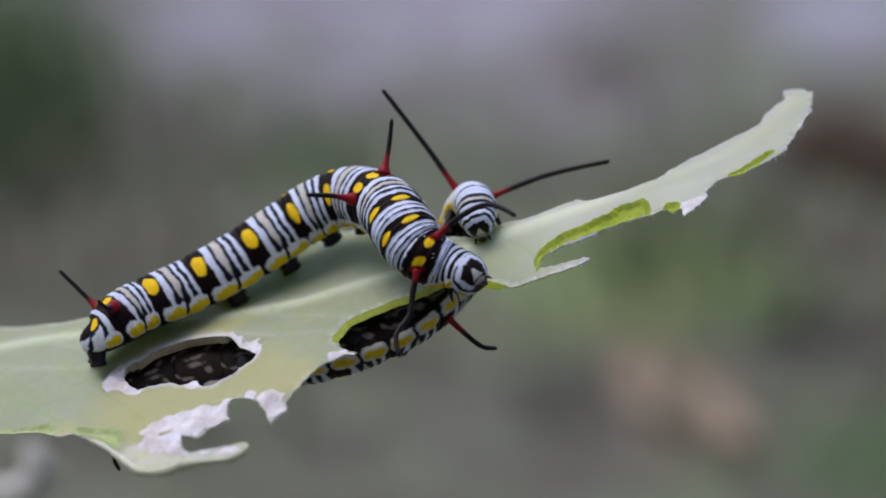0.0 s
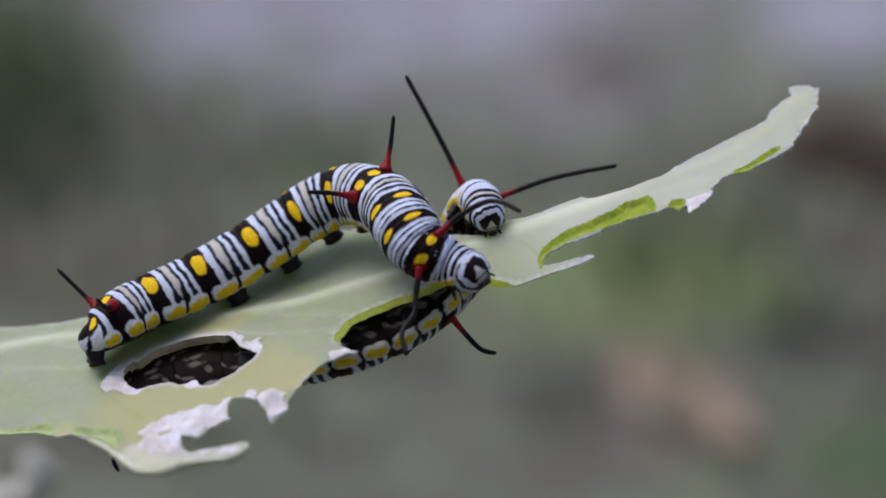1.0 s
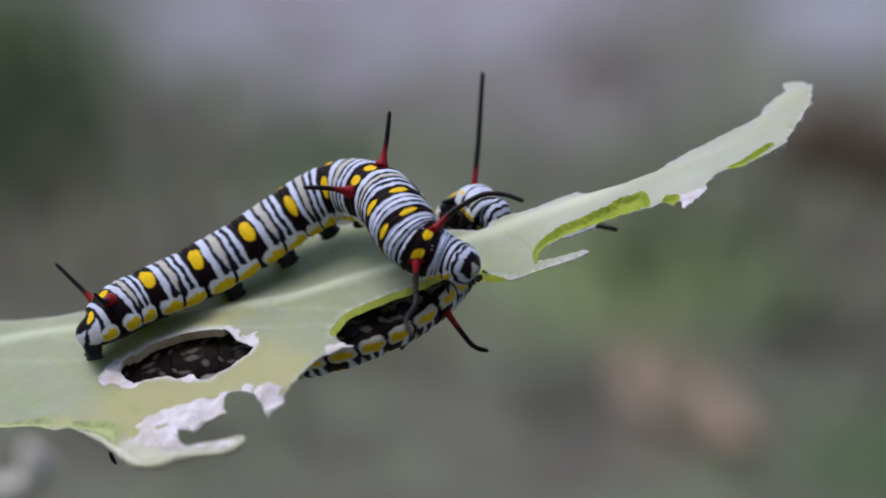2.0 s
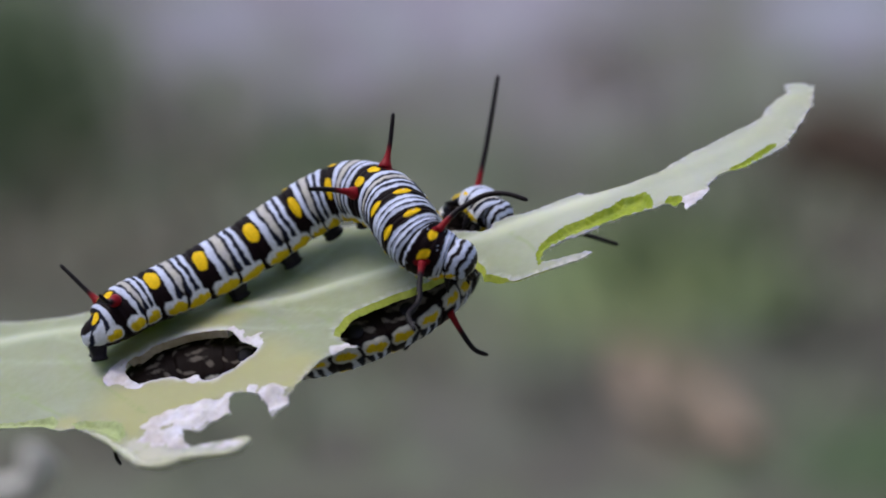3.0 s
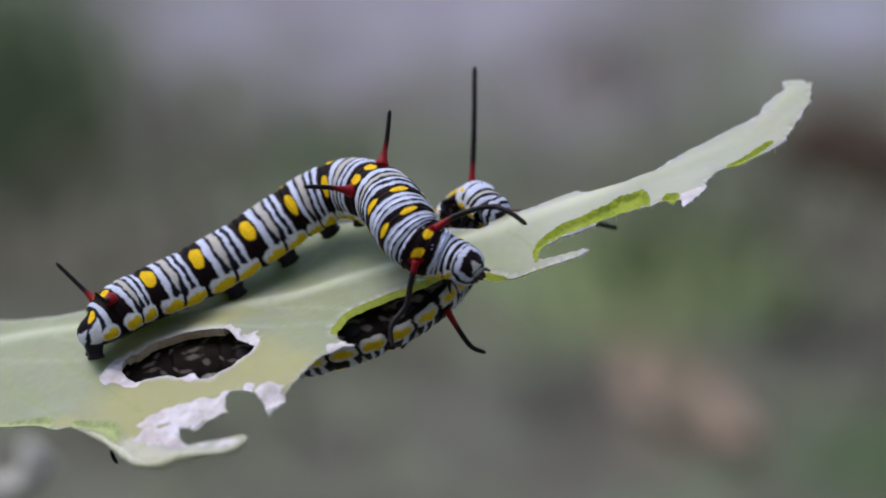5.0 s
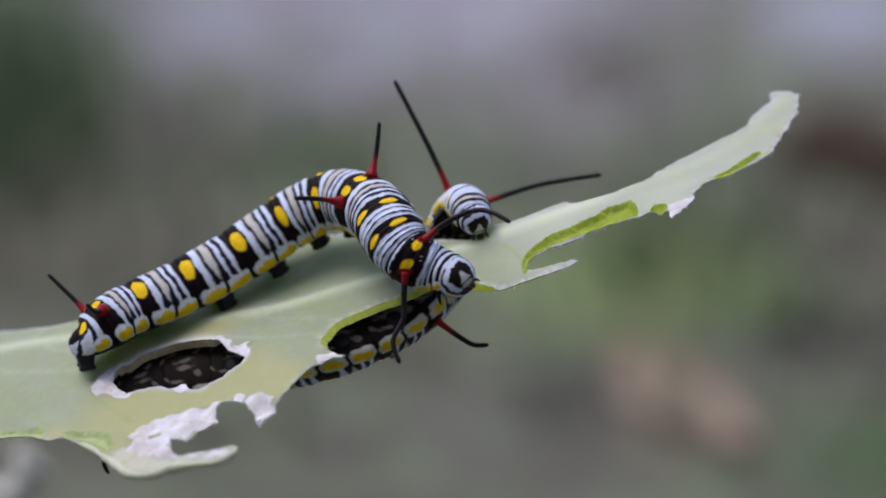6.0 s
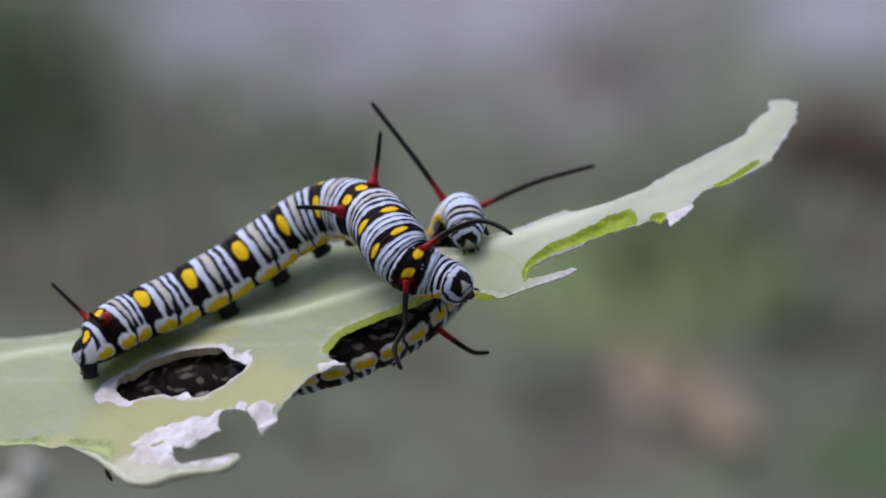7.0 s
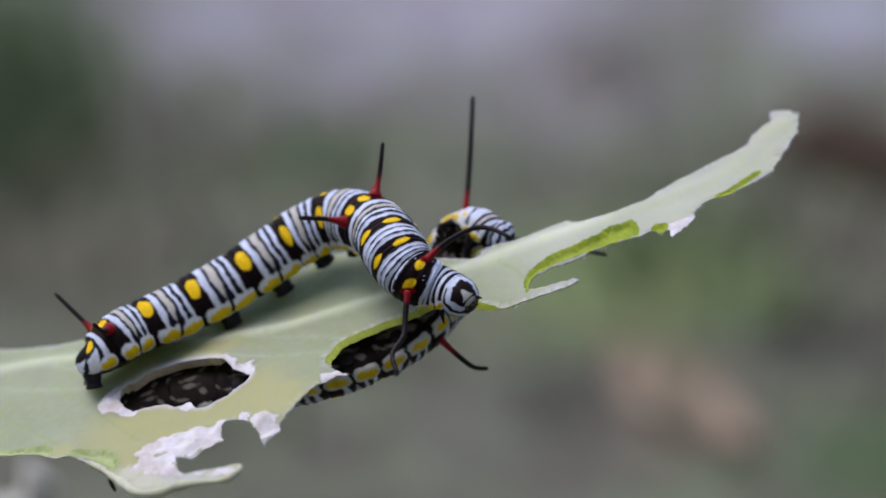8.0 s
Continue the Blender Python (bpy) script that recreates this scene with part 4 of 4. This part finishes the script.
def build_head(body, thing, size, facing, aim):
    """The head capsule: black, with white arches and a white triangle on the face. aim: shares of the body's way, its back's way and the open side's way in the face's direction."""
    c, t, up_, side = body.frame_at(1.0)
    fwd = t * aim[0] + up_ * aim[1] + np.array((0, -0.883, 0.469)) * aim[2]
    fwd /= np.linalg.norm(fwd)
    top_ = up_ * (0.2 if aim[2] else 1.0) - t * (1.0 if aim[2] else 0.0)
    top_ = top_ - fwd * (top_ @ fwd)
    top_ /= np.linalg.norm(top_)
    right = np.cross(fwd, top_)
    centre = c + t * size * (0.35 if facing == 0 else 0.10)
    rows, cols = 72, 120
    verts, cols_ = [], []
    ph = np.linspace(0.001, math.pi - 0.001, rows)
    for a in ph:
        for j in range(cols):
            b = 2 * math.pi * j / cols
            f_, x, y = math.cos(a), math.sin(a) * math.sin(b), math.sin(a) * math.cos(b)
            cleft = 1 - 0.06 * math.exp(-(x / 0.12) ** 2) * (y > 0) * max(y, 0)
            verts.append(centre + size * cleft * (0.88 * f_ * fwd + 1.0 * x * right + 1.02 * y * top_))
            deg = math.degrees(a) + 5 * math.sin(3 * b + 0.6) * math.sin(a) + 2.2 * math.sin(7 * b + 3 * a) + 1.2 * math.sin(13 * b)
            k = BLACK * 1.2
            ring_ = (math.exp(-((deg - 49) / 10) ** 4) if y > -0.60 else 0) + math.exp(-((deg - 81) / 10) ** 4) + math.exp(-((deg - 112) / 9) ** 4)
            tri = (-0.28 < y < 0.32) and abs(x) < 0.32 * (0.32 - y) / 0.60 + 0.02 * math.sin(17 * y) and f_ > 0
            lip = f_ > 0 and math.hypot(x / 0.36, (y + 0.46) / 0.12) < 1
            if tri or lip:
                k = np.array((0.62, 0.62, 0.58))
            elif ring_ > 0.5:
                k = WHITE
            cols_.append(k)
    faces = [(r * cols + j, (r + 1) * cols + j, (r + 1) * cols + (j + 1) % cols, r * cols + (j + 1) % cols) for r in range(rows - 1) for j in range(cols)]
    me = mesh_of("head", (np.array(verts) - c) * MM, faces)
    colour_layer(me, "pattern", np.array(cols_))
    head = part("head", me, HORN, thing, "black head with white arches and triangle", Matrix.Translation(c * MM))
    for sgn in (-1, 1):
        b0 = centre + size * (0.80 * fwd + sgn * 0.38 * right - 0.55 * top_)
        path = np.array([b0 + fwd * k * 0.28 + sgn * right * 0.12 * k - top_ * 0.25 * k for k in np.linspace(0, 1, 6)])
        v, f = tube(path, np.linspace(0.13, 0.05, 6), 8)
        me = mesh_of("feeler", (v - b0) * MM, f)
        colour_layer(me, "pattern", np.tile(BLACK, (len(v), 1)))
        part("feeler", me, HORN, head, "", Matrix.Translation((b0 - c) * MM))
        b0 = centre + size * (0.78 * fwd + sgn * 0.14 * right - 0.66 * top_)
        path = np.array([b0 + fwd * k * 0.22 - top_ * 0.2 * k - sgn * right * 0.12 * k for k in np.linspace(0, 1, 5)])
        v, f = tube(path, np.linspace(0.22, 0.10, 5), 8)
        me = mesh_of("jaw", (v - b0) * MM, f)
        colour_layer(me, "pattern", np.tile(np.array((0.03, 0.02, 0.015)), (len(v), 1)))
        part("jaw", me, HORN, head, "", Matrix.Translation((b0 - c) * MM))
    return head, c


def build_caterpillar(rows, lengths, radius, head_size, tentacles, label, seed, pale=False):
    body = Body(rows, radius, lengths, pale)
    thing = new("caterpillar")
    thing.matrix_world = LEAF0
    tagged(thing, label, "caterpillar", "caterpillars on the leaf")
    rings, pivots = [], []
    for i in range(len(RINGS)):
        ob, p = build_ring(body, i, thing, seed, pale)
        rings.append(ob)
        pivots.append(p)
    for i in (0, 3, 4, 5, 6):
        q = body.bounds[i] + (body.bounds[i + 1] - body.bounds[i]) * (0.42 if i == 0 else 0.5)
        for sgn in (-1, 1):
            build_leg(rings[i], pivots[i], body, q, sgn * radians(152), 0.35 if pale else 1.15, (0.66 if i == 0 else 0.84) if not pale else 0.62, "proleg")
    for i in (9, 10, 11):
        q = body.bounds[i] + (body.bounds[i + 1] - body.bounds[i]) * 0.5
        for sgn in (-1, 1):
            build_leg(rings[i], pivots[i], body, q, sgn * radians(128 if pale else 148), 1.5 if pale else 1.3, 0.42 if pale else 0.30, "leg", 0.35)
    made = []
    for i, sgn, mids, tip, thick, red, swell, angle in tentacles:
        share = 0.20 if RINGS[i] == "horned" else 0.34
        q = body.bounds[i] + (body.bounds[i + 1] - body.bounds[i]) * share
        base = body.skin(q, np.array([sgn * radians(angle)]), 0.97)[0]
        ob = build_tentacle(rings[i], pivots[i], base, mids, tip, thick, red, swell)
        made.append((ob, (base - pivots[i])))
    head, hp = build_head(body, thing, head_size, 0.0 if pale else 0.80, (0.95, 0.0, 0.0) if pale else (0.62, 0.30, 0.55))
    return thing, rings + [head], pivots + [hp], made


UPPER = build_caterpillar(
    [(-26.58, -0.90, 2.71, -0.59, -0.10, 1.02), (-25.28, -0.92, 2.31, -0.32, 0.21, 0.83), (-22.52, 0.67, 2.31, -0.05, 0.34, 1.01), (-18.72, 2.16, 2.04, -0.09, 0.16, 0.92),
     (-14.53, 3.59, 2.18, -0.03, 0.15, 1.01), (-10.78, 4.75, 2.80, -0.08, 0.04, 0.98), (-7.73, 5.01, 3.66, 0.13, -0.14, 0.95), (-4.90, 4.00, 4.21, -0.22, -0.10, 0.93),
     (-2.92, 0.37, 4.42, -0.19, -0.08, 0.95), (-2.22, -3.09, 4.00, -0.28, -0.02, 0.98), (-1.49, -5.32, 3.04, -0.35, -0.36, 0.68), (-0.00, -6.25, 1.90, 0.00, -0.16, 0.84),
     (0.98, -7.35, 1.54, 0.44, 0.02, 1.02)],
    [0.671, 0.931, 1.146, 1.283, 1.256, 0.979, 1.147, 1.182, 0.632, 0.46, 0.615, 0.491],
    2.29, 1.44,
    [(1, 1, [], (-26.9, 3.7, 6.1), 0.19, 0.9, 1.1, 42), (1, -1, [(-23.9, -2.0, 4.9)], (-24.1, -2.9, 6.1), 0.19, 0.7, 1.6, 44),
     (7, 1, [(-1.5, 2.8, 7.6)], (-0.6, 3.9, 9.3), 0.20, 1.3, 1.5, 42), (7, -1, [(-6.4, 0.3, 6.7)], (-8.0, -0.4, 7.7), 0.20, 1.3, 1.5, 42),
     (10, 1, [(1.4, -6.1, 5.1), (3.4, -6.8, 5.9), (4.5, -7.9, 6.0)], (5.4, -9.2, 5.6), 0.22, 1.05, 0.3, 42), (10, -1, [(-2.9, -7.9, 1.7), (-3.6, -8.8, 0.6), (-4.9, -9.9, 0.0)], (-5.1, -11.2, -1.0), 0.22, 0.72, 0.3, 42)],
    "black, white and yellow striped caterpillar on top of the leaf", 0.0)
LOWER = build_caterpillar(
    [(-25.71, -6.00, -2.59, 0.00, 0.00, -1.00), (-23.33, -2.30, -2.50, 0.00, 0.35, -1.00), (-19.08, -1.75, -2.55, 0.00, 0.45, -1.00), (-14.50, -2.75, -2.65, 0.00, 0.40, -1.00),
     (-10.07, -4.15, -2.65, 0.01, 0.30, -1.00), (-6.35, -3.80, -2.75, -0.08, 0.40, -0.99), (-3.15, -2.35, -2.90, 0.18, 0.45, -0.96), (-0.29, 0.87, -3.12, 0.08, 0.44, -0.96),
     (1.43, 3.63, -2.39, 0.31, 0.98, -0.59), (2.23, 4.16, -0.43, 0.38, 0.96, 0.28), (3.00, 2.91, 1.27, 0.52, 0.24, 0.79), (3.21, 1.20, 2.00, 0.07, 0.01, 1.02), (3.07, -0.29, 1.71, 0.00, 0.00, 1.00)],
    [0.936, 0.836, 0.986, 1.036, 1.036, 0.974, 0.989, 0.96, 0.923, 0.773, 0.784, 0.65],
    2.15, 1.2,
    [(1, 1, [(-26.8, -3.8, -5.5)], (-27.0, -4.7, -6.5), 0.19, 0.9, 0.6, 42), (7, 1, [(-0.55, -3.5, -4.9), (0.2, -4.2, -5.9), (0.7, -4.5, -6.3)], (1.5, -4.6, -6.6), 0.22, 1.35, 0.3, 78), (7, -1, [(-4.1, -1.3, -5.6)], (-5.2, -2.0, -6.3), 0.2, 1.3, 1.0, 42),
     (10, -1, [(1.2, 6.4, 5.0)], (-0.6, 8.8, 9.5), 0.22, 1.55, 0.5, 42), (10, 1, [(8.9, 4.5, 0.8)], (13.7, 4.3, 0.4), 0.22, 1.55, 0.5, 42)],
    "striped caterpillar hanging beneath the leaf, head raised over its edge", 2.3, True)


# ---- movement ----
def turned(w, amount=1.0):
    """A turn by the vector w, in degrees about the leaf's axes."""
    w = Vector([radians(a * amount) for a in w])
    return Matrix.Rotation(w.length, 4, w.normalized()) if w.length > 1e-7 else Matrix.Identity(4)


def flex(cat, poses, course):
    """Bends the front of a caterpillar: each pose gives rings' turns and shifts in mm, course rows of seconds and the share of each pose."""
    _, rings, pivots, _ = cat
    first = min(min(joints) for joints, slides in poses)
    rows = {k: [] for k in range(first, len(rings))}
    for t, *shares in course:
        c = Matrix.Identity(4)
        for k in range(first, len(rings)):
            p = Vector(pivots[k] * MM)
            turn = sum((np.array(joints.get(k, (0, 0, 0))) * a for (joints, _), a in zip(poses, shares)), np.zeros(3))
            shift = sum((np.array(slides.get(k, (0, 0, 0))) * a for (_, slides), a in zip(poses, shares)), np.zeros(3))
            c = c @ Matrix.Translation(p) @ turned(turn) @ Matrix.Translation(-p) @ Matrix.Translation(Vector(shift) * MM)
            rows[k].append((t, c @ Matrix.Translation(p)))
    for k, r in rows.items():
        walk(rings[k], r)


def wave(tentacle, course):
    ob, base = tentacle
    walk(ob, [(t, Matrix.Translation(Vector(base * MM)) @ turned(w)) for t, w in course])


def motions():
    for thing in (PLANT, UPPER[0], LOWER[0]):
        walk(thing, [(row[0], swayed(row, LEAF0)) for row in SWAY])
    # the upper one draws its head in under the neck, feeds, and comes out again
    flex(UPPER, [({10: (0, 0, 6), 11: (8, 8, 8), 12: (34, 34, 14)}, {11: (-0.35, 0.35, 0.1), 12: (-0.55, 0.55, 0.1)})],
         [(0, 0), (1.0, 0.0), (1.5, 0.12), (2.0, 0.35), (2.8, 0.85), (3.5, 1.0), (4.4, 1.06), (4.5, 1.04), (4.6, 0.85), (4.75, 0.35), (5.2, 0.1), (5.8, 0), (6.8, 0.05), (7.2, 0.35), (7.5, 0.5), (7.8, 0.1), (8.0, -0.1)])
    wave(UPPER[3][4], [(0, (0, 0, 0)), (1.0, (0, 1, 2)), (1.5, (-1, 7, 17)), (3.5, (0, 11, 21)), (4.0, (2, 12, 18)), (4.5, (10, 19, 8)), (5.8, (2, 7, 6)), (6.5, (2, 6, 6)), (7.0, (4, 9, 6)), (8.0, (1, 4, 7))])
    wave(UPPER[3][5], [(0, (0, 0, 0)), (1.0, (-4, -1, 4)), (1.5, (-12, -3, 12)), (3.5, (-23, 8, 9)), (4.0, (-10, 6, 2)), (4.5, (1, 5, -6)), (5.8, (8, -6, 0)), (6.5, (10, -9, 3)), (7.0, (2, -5, 4)), (8.0, (-9, 0, 8))])
    wave(LOWER[3][1], [(0, (0, 0, 0)), (1.0, (0, 6, -3.3)), (1.5, (0, 8, -4.2)), (3.5, (0, 16, -8.5)), (4.7, (0, 17, -9)), (5.8, (0, -4, 2)), (6.5, (0, -7, 3.8)), (8.0, (0, 0, 0))])
    # the lower one swings its raised front to the side and back
    aside = ({8: (-7.7, -1.0, 13.4), 9: (-12.8, 12.1, -7.7), 10: (10.5, 31.8, -16.1), 11: (-5.5, -4.7, 47.0), 12: (-3.3, 0.2, 23.0)}, {10: (0.3, 0, 0), 11: (-0.33, 0.55, -0.33), 12: (0.31, 0.06, 0.34)})
    reach = ({8: (-0.9, -1.9, 9.0), 9: (-15.5, 15.2, -2.3), 10: (7.9, 31.4, -10.2), 11: (-10.9, -4.9, 48.5), 12: (-3.3, 0.1, 23.4)}, {11: (0.01, 0.59, -0.17), 12: (0.23, -0.09, 0.28)})
    swing = [(0, 0, 0), (0.25, 0.06, 0), (0.5, 0.12, 0), (0.8, 0.15, 0), (1.0, 0.2, 0), (1.2, 0.58, 0), (1.4, 0.93, 0), (1.6, 1.0, 0), (2.8, 1.0, 0), (3.0, 1.0, 0), (3.5, 1.0, 0), (4.0, 1.0, 0), (4.5, 1.0, 0), (4.7, 1.0, 0), (5.2, 0.7, 0), (5.6, 0.34, 0.04), (5.8, 0.2, 0.08), (6.0, 0.12, 0.12),
             (6.3, 0.03, 0.05), (6.5, 0, 0.03), (7.0, 0, 0), (7.25, 0, -0.04), (7.4, 0, 0.15), (7.5, 0, 0.38), (7.6, 0, 0.62), (7.8, 0, 0.95), (8.0, 0, 1.0)]
    flex(LOWER, [aside, reach], swing)

    # its filament lags behind the swing, about the line of sight
    lag = {0.5: 3, 0.8: 4, 1.0: 5, 1.2: 7, 1.4: 13, 1.6: 12, 2.8: 2.5, 3.0: 2.5, 3.5: 3, 4.0: 3, 4.5: 3, 4.7: 3, 5.2: 4, 5.6: 7, 5.8: 6, 6.0: 5, 6.3: 4, 6.5: 5.5, 7.0: 3, 7.25: 3, 7.4: 9, 7.5: 12.5, 7.6: 11, 7.8: 7, 8.0: 9}
    wave(LOWER[3][4], [(t, (0, -10 * a - 13 * b - 0.883 * lag.get(t, 0), 2 * a - 14 * b + 0.469 * lag.get(t, 0))) for t, a, b in swing])
    lean = {1.2: 4, 1.4: 8, 1.6: 7.5, 2.8: -2, 3.0: -2, 3.5: 1.5, 4.0: -1.5, 4.5: 2, 4.7: 2}
    wave(LOWER[3][3], [(t, (2 * a, 3 * a - 0.883 * lean.get(t, 0), -1.5 * a + 0.469 * lean.get(t, 0))) for t, a, b in swing])


motions()
